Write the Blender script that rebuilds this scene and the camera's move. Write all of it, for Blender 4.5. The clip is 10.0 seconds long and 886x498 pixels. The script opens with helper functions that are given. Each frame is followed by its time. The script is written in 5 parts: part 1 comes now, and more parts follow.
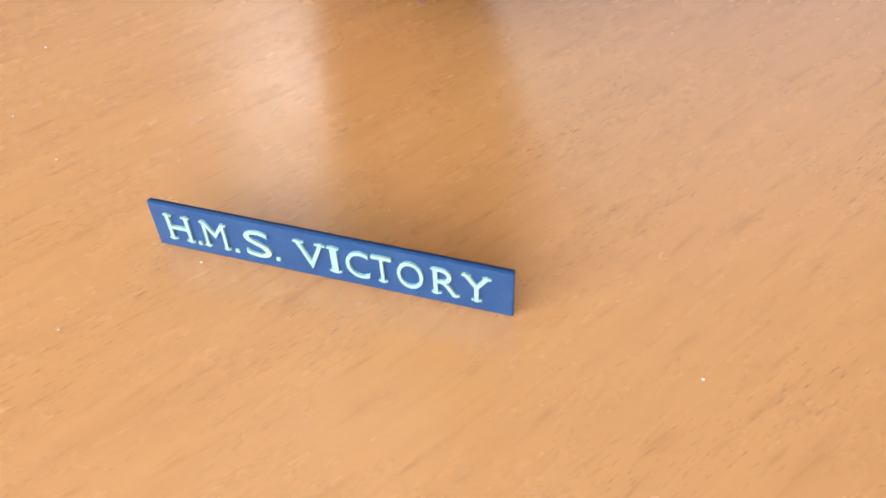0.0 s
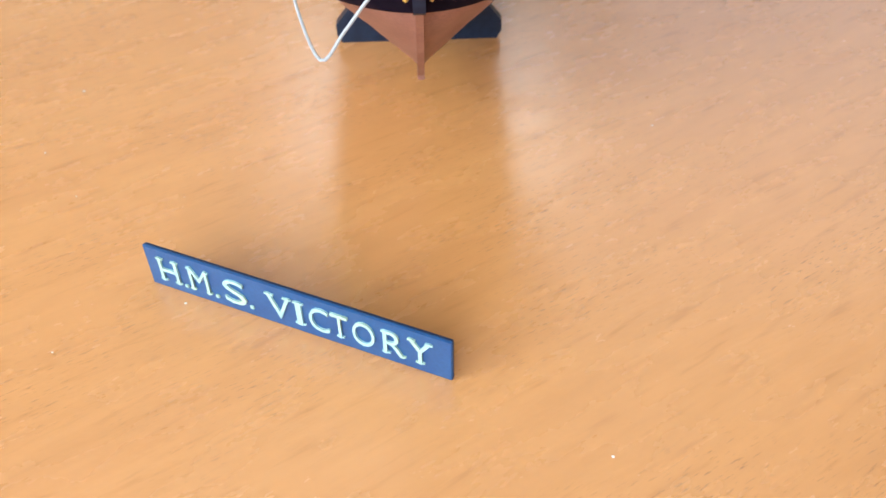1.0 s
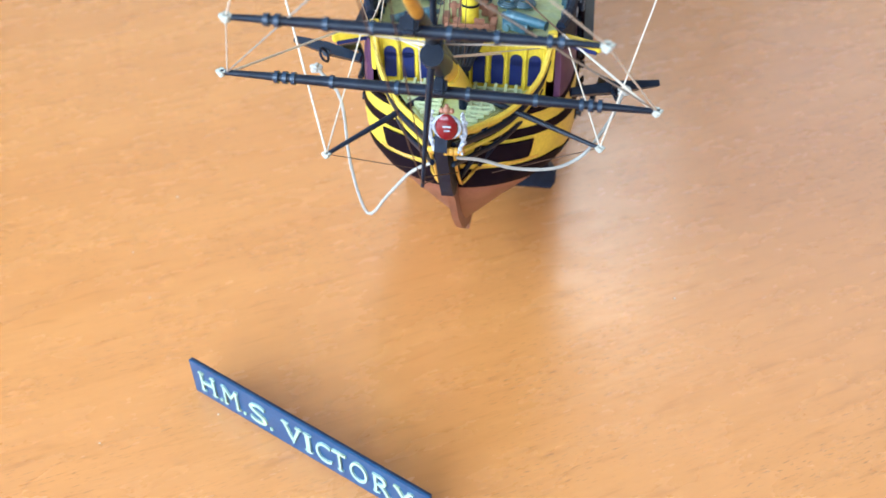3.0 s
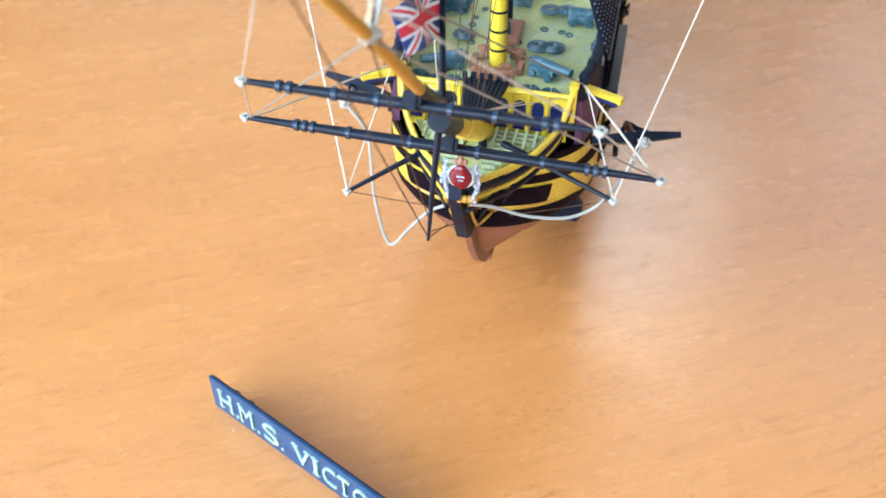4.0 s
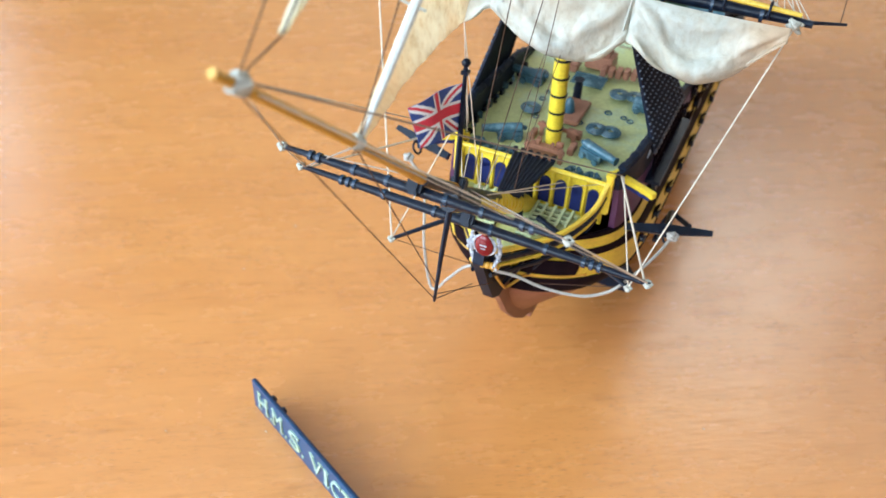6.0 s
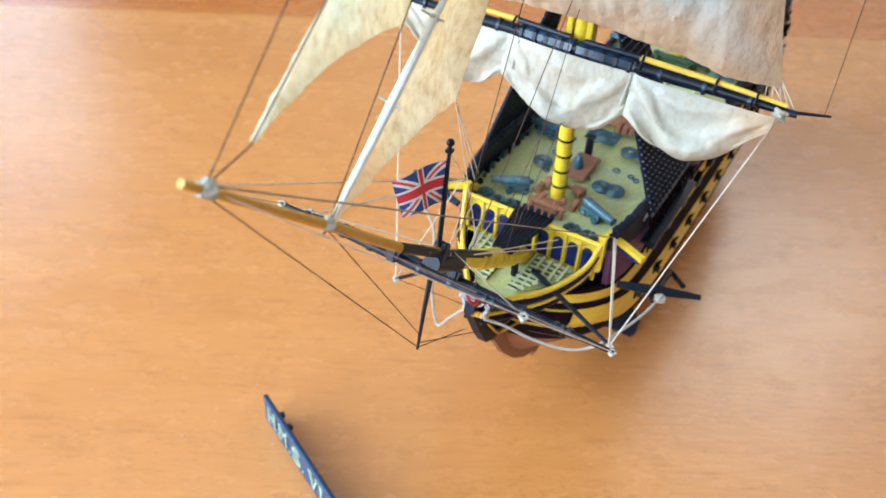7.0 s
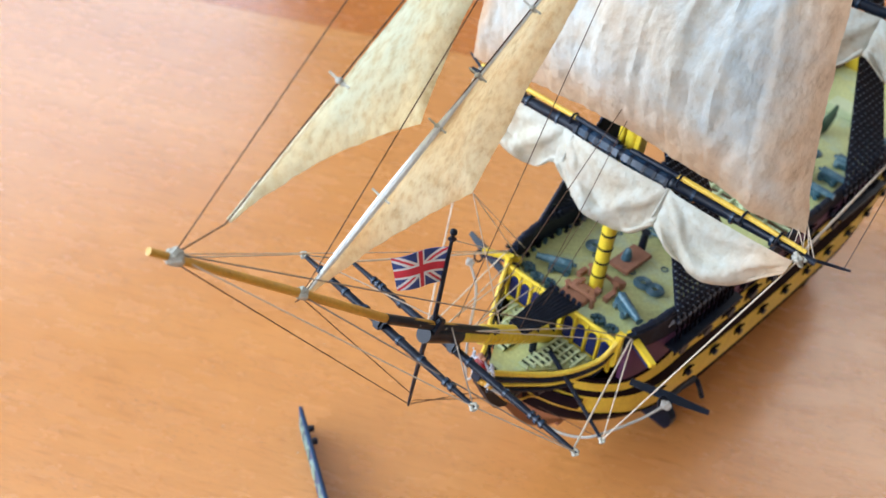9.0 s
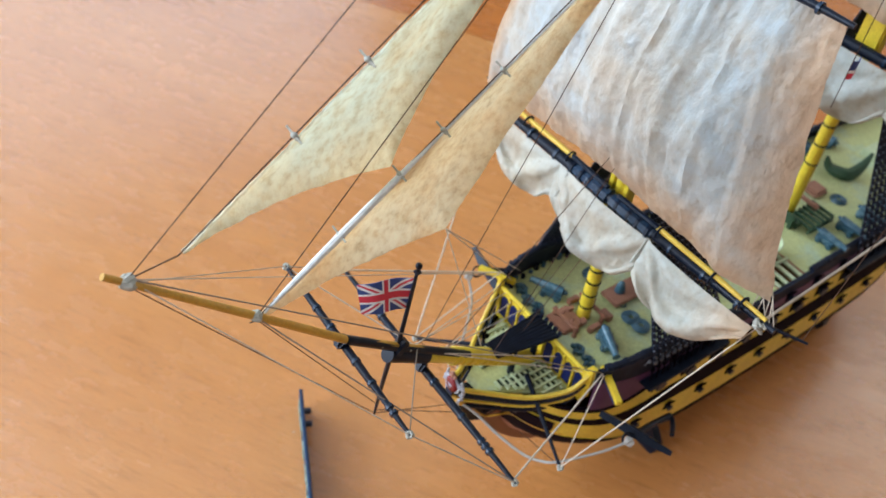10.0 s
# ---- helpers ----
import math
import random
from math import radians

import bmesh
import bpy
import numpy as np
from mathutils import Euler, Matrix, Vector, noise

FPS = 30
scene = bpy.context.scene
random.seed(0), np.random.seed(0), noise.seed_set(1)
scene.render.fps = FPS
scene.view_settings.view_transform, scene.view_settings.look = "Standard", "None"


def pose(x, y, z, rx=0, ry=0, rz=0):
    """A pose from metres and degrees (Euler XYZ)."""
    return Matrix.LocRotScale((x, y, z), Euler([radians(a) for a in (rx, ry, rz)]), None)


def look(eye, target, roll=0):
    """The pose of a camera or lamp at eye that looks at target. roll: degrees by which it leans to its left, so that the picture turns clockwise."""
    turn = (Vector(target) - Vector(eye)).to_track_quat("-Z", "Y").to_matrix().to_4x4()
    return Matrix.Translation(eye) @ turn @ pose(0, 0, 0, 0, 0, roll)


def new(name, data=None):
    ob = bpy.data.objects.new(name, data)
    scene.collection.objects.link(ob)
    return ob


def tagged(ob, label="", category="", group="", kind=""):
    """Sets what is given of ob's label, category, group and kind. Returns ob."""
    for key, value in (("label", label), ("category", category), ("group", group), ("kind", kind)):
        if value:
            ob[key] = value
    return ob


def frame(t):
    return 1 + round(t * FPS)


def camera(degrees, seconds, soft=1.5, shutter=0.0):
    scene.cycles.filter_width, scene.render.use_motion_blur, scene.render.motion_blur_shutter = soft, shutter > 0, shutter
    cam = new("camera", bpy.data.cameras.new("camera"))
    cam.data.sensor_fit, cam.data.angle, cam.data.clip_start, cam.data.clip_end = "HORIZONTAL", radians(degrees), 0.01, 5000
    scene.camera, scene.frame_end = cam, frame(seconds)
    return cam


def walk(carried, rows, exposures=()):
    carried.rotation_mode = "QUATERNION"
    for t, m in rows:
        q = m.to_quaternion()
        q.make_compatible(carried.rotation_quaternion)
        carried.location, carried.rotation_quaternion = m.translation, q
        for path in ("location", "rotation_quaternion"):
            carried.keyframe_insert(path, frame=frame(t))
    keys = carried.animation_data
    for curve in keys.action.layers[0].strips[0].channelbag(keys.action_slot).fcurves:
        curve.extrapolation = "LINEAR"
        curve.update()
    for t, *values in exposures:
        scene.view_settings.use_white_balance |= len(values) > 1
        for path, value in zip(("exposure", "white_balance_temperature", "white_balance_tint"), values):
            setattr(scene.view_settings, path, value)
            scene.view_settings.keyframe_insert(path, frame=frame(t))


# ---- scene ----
cam = camera(52.18, 10.0, soft=1.6)
PATH = [
    (0, (-0.01462, -0.02657, 0.18960), (-0.00743, 0.31951, -0.17121), -2.78),
    (0.5, (0.00247, -0.03072, 0.20424), (-0.00398, 0.31809, -0.15394), -2.36),
    (1, (0.01513, -0.03751, 0.21513), (-0.00792, 0.32122, -0.13240), -1.00),
    (1.5, (0.02621, -0.03840, 0.23123), (-0.01303, 0.32259, -0.11248), -1.17),
    (2, (0.03195, -0.03757, 0.24289), (-0.01969, 0.32801, -0.09427), -0.22),
    (2.5, (0.03693, -0.03305, 0.25771), (-0.02814, 0.33298, -0.07663), 0.38),
    (3, (0.04993, -0.03187, 0.26428), (-0.03915, 0.33639, -0.06199), -0.11),
    (4.5, (0.06426, -0.02139, 0.29113), (-0.06246, 0.33100, -0.04019), 1.03),
    (5, (0.07072, -0.02720, 0.29694), (-0.07279, 0.32376, -0.02900), 1.86),
    (5.5, (0.08242, -0.02378, 0.30623), (-0.07934, 0.31844, -0.02046), 2.54),
    (6.8, (0.11713, -0.01657, 0.33545), (-0.08958, 0.30467, 0.01284), 3.42),
    (7, (0.11984, -0.01395, 0.34406), (-0.09026, 0.30048, 0.01696), 3.63),
    (7.5, (0.12477, -0.01462, 0.34858), (-0.09792, 0.29373, 0.02404), 4.98),
    (8, (0.12994, -0.00704, 0.35500), (-0.10889, 0.28364, 0.02566), 5.79),
    (8.5, (0.13994, 0.00330, 0.36384), (-0.11570, 0.28110, 0.03602), 6.54),
    (9, (0.15659, 0.01530, 0.37928), (-0.11813, 0.27402, 0.05126), 6.54),
    (9.5, (0.16583, 0.02709, 0.39351), (-0.11730, 0.26444, 0.05661), 7.86),
    (10, (0.17391, 0.04640, 0.41211), (-0.11417, 0.26052, 0.06402), 8.47),
]
cam.data.dof.use_dof, cam.data.dof.focus_distance, cam.data.dof.aperture_fstop = True, 0.28, 18.0
walk(cam, [(t, look(eye, target, roll)) for t, eye, target, roll in PATH], exposures=[(0.0, -0.14, 5290, 5), (1.0, 0.02, 5180, 2), (2.5, 0.11, 5140, 0), (4.6, 0.20, 5120, 1), (5.5, 0.01, 5380, 0), (7.5, -0.07, 5500, 3), (9.0, -0.25, 5650, 6), (10.0, -0.53, 5630, 6)])

# ---- light ----
world = bpy.data.worlds.new("daylight")
world.use_nodes = True
scene.world = world
wn = world.node_tree
sky = wn.nodes.new("ShaderNodeTexSky")
sky.sky_type = "NISHITA"
sky.sun_disc = False
sky.sun_elevation, sky.sun_rotation = radians(40), radians(150)
wn.links.new(sky.outputs[0], wn.nodes["Background"].inputs[0])
wn.nodes["Background"].inputs[1].default_value = 0.12


def window_lamp(name, eye, target, w, h, watts, colour):
    d = bpy.data.lights.new(name, "AREA")
    d.shape, d.size, d.size_y, d.energy, d.color = "RECTANGLE", w, h, watts, colour
    ob = new(name, d)
    ob.matrix_world = look(eye, target)
    return ob


# Room: table top is z = 0, the floor 0.74 m below it.
WEST, EAST, SOUTH, NORTH, FLOOR, CEIL = -1.75, 2.3, -2.4, 1.75, -0.74, 1.86
WIN_N = (-0.48, 0.20, 0.82, 1.70)     # x0, x1, z0, z1 of the bright window in the north wall
HAZE_E = (0.24, 1.40, 0.50, 1.74)      # x0, x1, z0, z1 of a window added beside it for table haze
WIN_W = (-0.05, 1.20, 0.35, 1.28)     # y0, y1, z0, z1 of the low window in the west wall
WIN_V = (-2.30, -0.20, 0.35, 1.74)    # y0, y1, z0, z1 of the wide window beside it
FILL_S = (-1.60, 0.40, 0.40, 1.74)     # x0, x1, z0, z1 of a fill window added in the south wall
window_lamp("window_lamp_north", ((WIN_N[0] + WIN_N[1]) / 2, NORTH + 0.12, (WIN_N[2] + WIN_N[3]) / 2), ((WIN_N[0] + WIN_N[1]) / 2, 0, (WIN_N[2] + WIN_N[3]) / 2 - 0.2), 0.68, 0.88, 7.0, (1.0, 0.84, 0.66))
# Added source: gives the lacquer a dim warm haze right of the ship.
window_lamp("haze_lamp_north_east", ((HAZE_E[0] + HAZE_E[1]) / 2, NORTH + 0.12, (HAZE_E[2] + HAZE_E[3]) / 2), ((HAZE_E[0] + HAZE_E[1]) / 2, 0, (HAZE_E[2] + HAZE_E[3]) / 2 - 0.2), 1.16, 1.24, 3.6, (1.0, 0.90, 0.76))
window_lamp("window_lamp_west", (WEST - 0.12, (WIN_W[0] + WIN_W[1]) / 2, (WIN_W[2] + WIN_W[3]) / 2), (0, (WIN_W[0] + WIN_W[1]) / 2, (WIN_W[2] + WIN_W[3]) / 2 - 0.2), 1.25, 0.93, 8.2, (0.74, 0.87, 1.0))
window_lamp("window_lamp_west_wide", (WEST - 0.12, (WIN_V[0] + WIN_V[1]) / 2, (WIN_V[2] + WIN_V[3]) / 2), (0, (WIN_V[0] + WIN_V[1]) / 2, (WIN_V[2] + WIN_V[3]) / 2 - 0.2), 2.1, 1.39, 118, (0.84, 0.93, 1.0))
# Unseen south window, added as fill for the sails and the nameplate.
window_lamp("fill_lamp_south", ((FILL_S[0] + FILL_S[1]) / 2, SOUTH - 0.13, (FILL_S[2] + FILL_S[3]) / 2), ((FILL_S[0] + FILL_S[1]) / 2, 0, (FILL_S[2] + FILL_S[3]) / 2 - 0.2), 2.0, 1.3, 98, (0.97, 0.97, 1.0))


# ---- materials ----
def nodes_of(name, rough=0.5, metal=0.0, spec=0.5):
    m = bpy.data.materials.new(name)
    m.use_nodes = True
    nt = m.node_tree
    b = nt.nodes["Principled BSDF"]
    b.inputs["Roughness"].default_value = rough
    b.inputs["Metallic"].default_value = metal
    b.inputs["Specular IOR Level"].default_value = spec
    return m, nt, b


def noise_node(nt, vec, scale, detail=4, rough=0.55):
    n = nt.nodes.new("ShaderNodeTexNoise")
    n.inputs["Scale"].default_value, n.inputs["Detail"].default_value, n.inputs["Roughness"].default_value = scale, detail, rough
    nt.links.new(vec, n.inputs["Vector"])
    return n.outputs["Fac"]


def ramp(nt, fac, stops):
    r = nt.nodes.new("ShaderNodeValToRGB")
    while len(r.color_ramp.elements) < len(stops):
        r.color_ramp.elements.new(0.5)
    for e, (p, c) in zip(r.color_ramp.elements, stops):
        e.position, e.color = p, (*c, 1) if len(c) == 3 else c
    nt.links.new(fac, r.inputs[0])
    return r.outputs[0]


def mix(nt, fac, a, b, mode="MIX"):
    n = nt.nodes.new("ShaderNodeMix")
    n.data_type, n.blend_type = "RGBA", mode
    for sock, v in ((n.inputs[0], fac), (n.inputs[6], a), (n.inputs[7], b)):
        if isinstance(v, (int, float)):
            sock.default_value = v
        elif isinstance(v, tuple):
            sock.default_value = (*v, 1)
        else:
            nt.links.new(v, sock)
    return n.outputs[2]


def bump(nt, b, height, strength, dist=0.0005):
    n = nt.nodes.new("ShaderNodeBump")
    n.inputs["Strength"].default_value, n.inputs["Distance"].default_value = strength, dist
    nt.links.new(height, n.inputs["Height"])
    nt.links.new(n.outputs[0], b.inputs["Normal"])
    nt.links.new(n.outputs[0], b.inputs["Coat Normal"])


def coords(nt, rot=0.0, scale=(1, 1, 1)):
    t = nt.nodes.new("ShaderNodeTexCoord")
    m = nt.nodes.new("ShaderNodeMapping")
    m.vector_type = "POINT"
    m.inputs["Rotation"].default_value = (0, 0, rot)
    m.inputs["Scale"].default_value = scale
    nt.links.new(t.outputs["Object"], m.inputs[0])
    return m.outputs[0]


def painted(name, colour, worn, rough=0.4, scale=160, amount=0.5, spec=0.5, wash=None):
    """Brushed hobby paint on plastic: a colour with worn or grimy patches at two scales."""
    m, nt, b = nodes_of(name, rough, 0.0, spec)
    v = coords(nt)
    big = ramp(nt, noise_node(nt, v, scale, 4), [(0.42, (0, 0, 0)), (0.72, (1, 1, 1))])
    fine = ramp(nt, noise_node(nt, v, scale * 7, 3), [(0.35, (0.86, 0.86, 0.86)), (0.7, (1.06, 1.06, 1.06))])
    f = nt.nodes.new("ShaderNodeMath")
    f.operation = "MULTIPLY"
    f.inputs[1].default_value = amount
    nt.links.new(big, f.inputs[0])
    c = mix(nt, f.outputs[0], colour, worn)
    if wash:
        c = mix(nt, ramp(nt, noise_node(nt, v, scale * 0.5, 5, 0.65), [(0.5, (0, 0, 0)), (0.68, (0.75, 0.75, 0.75))]), c, wash)
    nt.links.new(mix(nt, 1.0, c, fine, "MULTIPLY"), b.inputs["Base Color"])
    bump(nt, b, noise_node(nt, v, scale * 6, 3), 0.25, 0.0002)
    return m


def wood(name, light, dark, pore, rough):
    """Lacquered veneer: long grain at 36 degrees, short open pores, uneven gloss."""
    m, nt, b = nodes_of(name, rough, 0.0, 1.0)
    b.inputs["Coat Weight"].default_value, b.inputs["Coat Roughness"].default_value = 0.65, rough
    grain = coords(nt, 0.0, (1, 1, 1))
    rot = nt.nodes.new("ShaderNodeVectorRotate")
    rot.rotation_type = "Z_AXIS"
    rot.inputs["Angle"].default_value = radians(-36)
    nt.links.new(grain, rot.inputs["Vector"])

    def stretched(sx, sy):
        s = nt.nodes.new("ShaderNodeVectorMath")
        s.operation = "MULTIPLY"
        s.inputs[1].default_value = (sx, sy, 1)
        nt.links.new(rot.outputs[0], s.inputs[0])
        return s.outputs[0]

    broad = noise_node(nt, stretched(2.2, 16), 1.0, 5, 0.6)
    mid = noise_node(nt, stretched(24, 170), 1.0, 5, 0.6)
    pores = noise_node(nt, stretched(210, 1500), 1.0, 2, 0.5)
    where = noise_node(nt, stretched(9, 22), 1.0, 3, 0.5)
    c = ramp(nt, broad, [(0.3, dark), (0.7, light)])
    c = mix(nt, 1.0, c, ramp(nt, mid, [(0.32, (0.95, 0.94, 0.92)), (0.62, (1.02, 1.02, 1.02))]), "MULTIPLY")
    tick = noise_node(nt, stretched(42, 300), 1.0, 2, 0.5)
    c = mix(nt, 1.0, c, ramp(nt, tick, [(0.26, (0.84, 0.80, 0.73)), (0.41, (1.0, 1.0, 1.0)), (0.72, (1.01, 1.01, 1.01))]), "MULTIPLY")
    mask = ramp(nt, pores, [(0.60, (0, 0, 0)), (0.70, (1, 1, 1))])
    gate = ramp(nt, where, [(0.44, (0, 0, 0)), (0.66, (0.85, 0.85, 0.85))])
    hole = mix(nt, 1.0, mask, gate, "MULTIPLY")
    nt.links.new(mix(nt, hole, c, pore), b.inputs["Base Color"])
    rr = ramp(nt, noise_node(nt, stretched(30, 70), 1.0, 4, 0.6), [(0.3, (rough - 0.05,) * 3), (0.7, (rough + 0.07,) * 3)])
    nt.links.new(rr, b.inputs["Roughness"])
    fibre = mix(nt, 0.5, noise_node(nt, stretched(130, 520), 1.0, 3, 0.55), noise_node(nt, stretched(45, 210), 1.0, 2, 0.5))
    relief = mix(nt, hole, fibre, (0.25, 0.25, 0.25))
    bump(nt, b, relief, 0.36, 0.0005)
    return m


def sailcloth(name, pale, cool, stain, rough=0.5, through_light=0.3, scale=26, tilt=0.0, stretch=(1, 1, 1), relief=0.0024, bounce_hem=None, bounce_hem_colour=(0.66, 0.52, 0.38), mottle=0.5):
    """Thin moulded sail, hand painted: cool white and cream washes, tea-brown blotches, brush marks along the cloth."""
    m, nt, b = nodes_of(name, rough, 0.0, 0.45)
    t = nt.nodes.new("ShaderNodeTexCoord")
    r = nt.nodes.new("ShaderNodeVectorRotate")
    r.rotation_type = "X_AXIS"
    r.inputs["Angle"].default_value = radians(tilt)
    nt.links.new(t.outputs["Object"], r.inputs["Vector"])
    s = nt.nodes.new("ShaderNodeVectorMath")
    s.operation = "MULTIPLY"
    s.inputs[1].default_value = stretch
    nt.links.new(r.outputs[0], s.inputs[0])
    v, plain = s.outputs[0], t.outputs["Object"]
    wash = ramp(nt, noise_node(nt, plain, scale * 0.6, 5, 0.62), [(0.42, (0, 0, 0)), (0.6, (1, 1, 1))])
    blot = ramp(nt, noise_node(nt, v, scale, 7, 0.66), [(0.5, (0, 0, 0)), (0.78, (1, 1, 1))])
    c = mix(nt, blot, mix(nt, wash, cool, pale), stain)
    # Tan lower and right edges: warm bounce off the table put into the cloth colour.
    if bounce_hem:
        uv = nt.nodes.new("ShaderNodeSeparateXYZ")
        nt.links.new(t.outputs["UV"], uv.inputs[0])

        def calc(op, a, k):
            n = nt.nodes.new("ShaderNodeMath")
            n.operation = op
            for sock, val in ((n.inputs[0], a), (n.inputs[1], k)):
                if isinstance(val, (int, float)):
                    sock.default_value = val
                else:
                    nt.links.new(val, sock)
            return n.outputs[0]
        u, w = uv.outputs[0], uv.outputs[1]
        low = w if bounce_hem == "foot" else calc("MULTIPLY", calc("SUBTRACT", 1.0, w), 1.3)
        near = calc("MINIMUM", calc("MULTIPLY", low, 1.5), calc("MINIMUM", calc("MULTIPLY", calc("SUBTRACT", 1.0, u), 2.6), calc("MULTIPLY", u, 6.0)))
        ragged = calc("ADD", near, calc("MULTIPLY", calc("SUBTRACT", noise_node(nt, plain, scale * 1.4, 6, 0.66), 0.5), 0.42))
        c = mix(nt, ramp(nt, ragged, [(0.06, (0.9, 0.9, 0.9)), (0.36, (0, 0, 0))]), c, bounce_hem_colour)
    fine = ramp(nt, noise_node(nt, v, scale * 9, 5, 0.65), [(0.3, (0.86, 0.83, 0.78)), (0.44, (1.0, 1.0, 1.0)), (0.7, (1.05, 1.05, 1.05))])
    c = mix(nt, 1.0, c, fine, "MULTIPLY")
    pebble = ramp(nt, noise_node(nt, plain, scale * 11, 4, 0.6), [(0.28, (0.84, 0.77, 0.66)), (0.52, (1.0, 1.0, 1.0)), (0.68, (1.05, 1.06, 1.07))])
    c = mix(nt, mottle, c, mix(nt, 1.0, c, pebble, "MULTIPLY"))
    nt.links.new(c, b.inputs["Base Color"])
    bump(nt, b, mix(nt, 0.5, noise_node(nt, v, scale * 7, 5, 0.65), noise_node(nt, v, scale * 15, 2, 0.5)), 1.0, relief)
    tr = nt.nodes.new("ShaderNodeBsdfTranslucent")
    nt.links.new(c, tr.inputs[0])
    ms = nt.nodes.new("ShaderNodeMixShader")
    ms.inputs[0].default_value = through_light
    nt.links.new(b.outputs[0], ms.inputs[1])
    nt.links.new(tr.outputs[0], ms.inputs[2])
    nt.links.new(ms.outputs[0], nt.nodes["Material Output"].inputs[0])
    return m


TABLE_WOOD = wood("table_veneer", (0.645, 0.280, 0.076), (0.59, 0.243, 0.063), (0.20, 0.065, 0.015), 0.25)
LEAF_WOOD = wood("leaf_veneer", (0.56, 0.185, 0.028), (0.49, 0.15, 0.022), (0.2, 0.07, 0.018), 0.25)
WALL_PAINT = painted("wall_paint", (0.38, 0.33, 0.27), (0.34, 0.30, 0.25), 0.9, 3, 0.5)
CEIL_PAINT = painted("ceiling_paint", (0.86, 0.85, 0.83), (0.82, 0.81, 0.78), 0.9, 3, 0.5)
FLOOR_WOOD = painted("floor_boards", (0.3, 0.17, 0.08), (0.22, 0.12, 0.055), 0.5, 6, 0.7)
FRAME_WHITE = painted("window_paint", (0.78, 0.77, 0.74), (0.7, 0.68, 0.64), 0.45, 20, 0.4)
BLUE_PLASTIC = painted("blue_plate_paint", (0.018, 0.060, 0.155), (0.032, 0.085, 0.18), 0.38, 110, 0.7)
PLATE_EDGE = painted("dark_plate_edge", (0.016, 0.02, 0.05), (0.03, 0.035, 0.07), 0.45, 220, 0.5)
LETTER = painted("letter_paint", (0.40, 0.52, 0.45), (0.44, 0.50, 0.27), 0.5, 90, 0.8)
YELLOW = painted("yellow_paint", (0.82, 0.62, 0.035), (0.72, 0.47, 0.03), 0.38, 170, 0.55)
HULL_YELLOW = painted("hull_ochre_paint", (0.77, 0.56, 0.05), (0.63, 0.41, 0.045), 0.42, 140, 0.6)
BOOM_YELLOW = painted("boom_yellow_paint", (0.76, 0.52, 0.06), (0.60, 0.36, 0.04), 0.4, 150, 0.5)
# Deadeye black, greyed so that the paint carries their highlights.
DEADEYE = painted("deadeye_highlight_grey", (0.11, 0.12, 0.155), (0.015, 0.016, 0.025), 0.4, 500, 0.7)
GREY_THREAD = painted("grey_brown_thread", (0.34, 0.28, 0.23), (0.22, 0.17, 0.13), 0.8, 900, 0.6, 0.2)
OCHRE = painted("ochre_spar_paint", (0.66, 0.36, 0.04), (0.52, 0.26, 0.03), 0.42, 150, 0.5)
BLACK = painted("black_paint", (0.005, 0.008, 0.018), (0.015, 0.024, 0.046), 0.3, 260, 0.6, 0.22)
NAVY = painted("navy_black_paint", (0.006, 0.009, 0.022), (0.018, 0.027, 0.052), 0.55, 300, 0.6, 0.25)
RINGS = painted("blue_grey_ring_paint", (0.016, 0.036, 0.072), (0.006, 0.012, 0.026), 0.26, 300, 0.6, 0.5)
SHROUD_GLINT = painted("shroud_glint_paint", (0.19, 0.23, 0.31), (0.03, 0.04, 0.07), 0.35, 600, 0.7)
HULL_BLACK = painted("violet_black_paint", (0.008, 0.0045, 0.008), (0.016, 0.008, 0.013), 0.6, 200, 0.5, 0.03)
COPPER = painted("copper_brown_paint", (0.27, 0.105, 0.06), (0.18, 0.065, 0.036), 0.45, 120, 0.6)
DECK_GREEN = painted("olive_deck_paint", (0.58, 0.61, 0.27), (0.48, 0.52, 0.21), 0.5, 90, 0.6, 0.5, (0.50, 0.62, 0.48))
GRATE_GREEN = painted("pale_green_paint", (0.60, 0.66, 0.40), (0.50, 0.55, 0.30), 0.5, 160, 0.5)
# Near-black green that paints in the shade between the grating bars.
GRATE_SHADE = painted("grate_shade_green", (0.018, 0.034, 0.016), (0.03, 0.05, 0.022), 0.6, 160, 0.5, 0.2)
DARK_GREEN = painted("dark_green_paint", (0.035, 0.075, 0.035), (0.06, 0.10, 0.045), 0.5, 160, 0.5)
ROYAL = painted("royal_blue_paint", (0.009, 0.016, 0.115), (0.014, 0.024, 0.09), 0.4, 260, 0.5)
BROWN = painted("brown_fitting_paint", (0.38, 0.175, 0.105), (0.25, 0.11, 0.065), 0.5, 240, 0.6)
GUNMETAL = painted("blue_grey_gun_paint", (0.055, 0.125, 0.17), (0.015, 0.03, 0.045), 0.28, 300, 0.6, 0.5, (0.26, 0.40, 0.46))
RED = painted("red_shield_paint", (0.19, 0.006, 0.012), (0.13, 0.005, 0.008), 0.18, 200, 0.4)
WHITE = painted("white_figure_paint", (0.52, 0.54, 0.60), (0.17, 0.18, 0.23), 0.4, 420, 0.9)
LUFF_LIT = painted("lit_edge_white", (0.86, 0.88, 0.86), (0.74, 0.76, 0.72), 0.45, 120, 0.5)
PURPLE = painted("violet_paint", (0.10, 0.03, 0.09), (0.05, 0.015, 0.045), 0.45, 200, 0.5)
THREAD = painted("pale_thread", (0.72, 0.62, 0.50), (0.55, 0.45, 0.36), 0.8, 900, 0.6, 0.2)
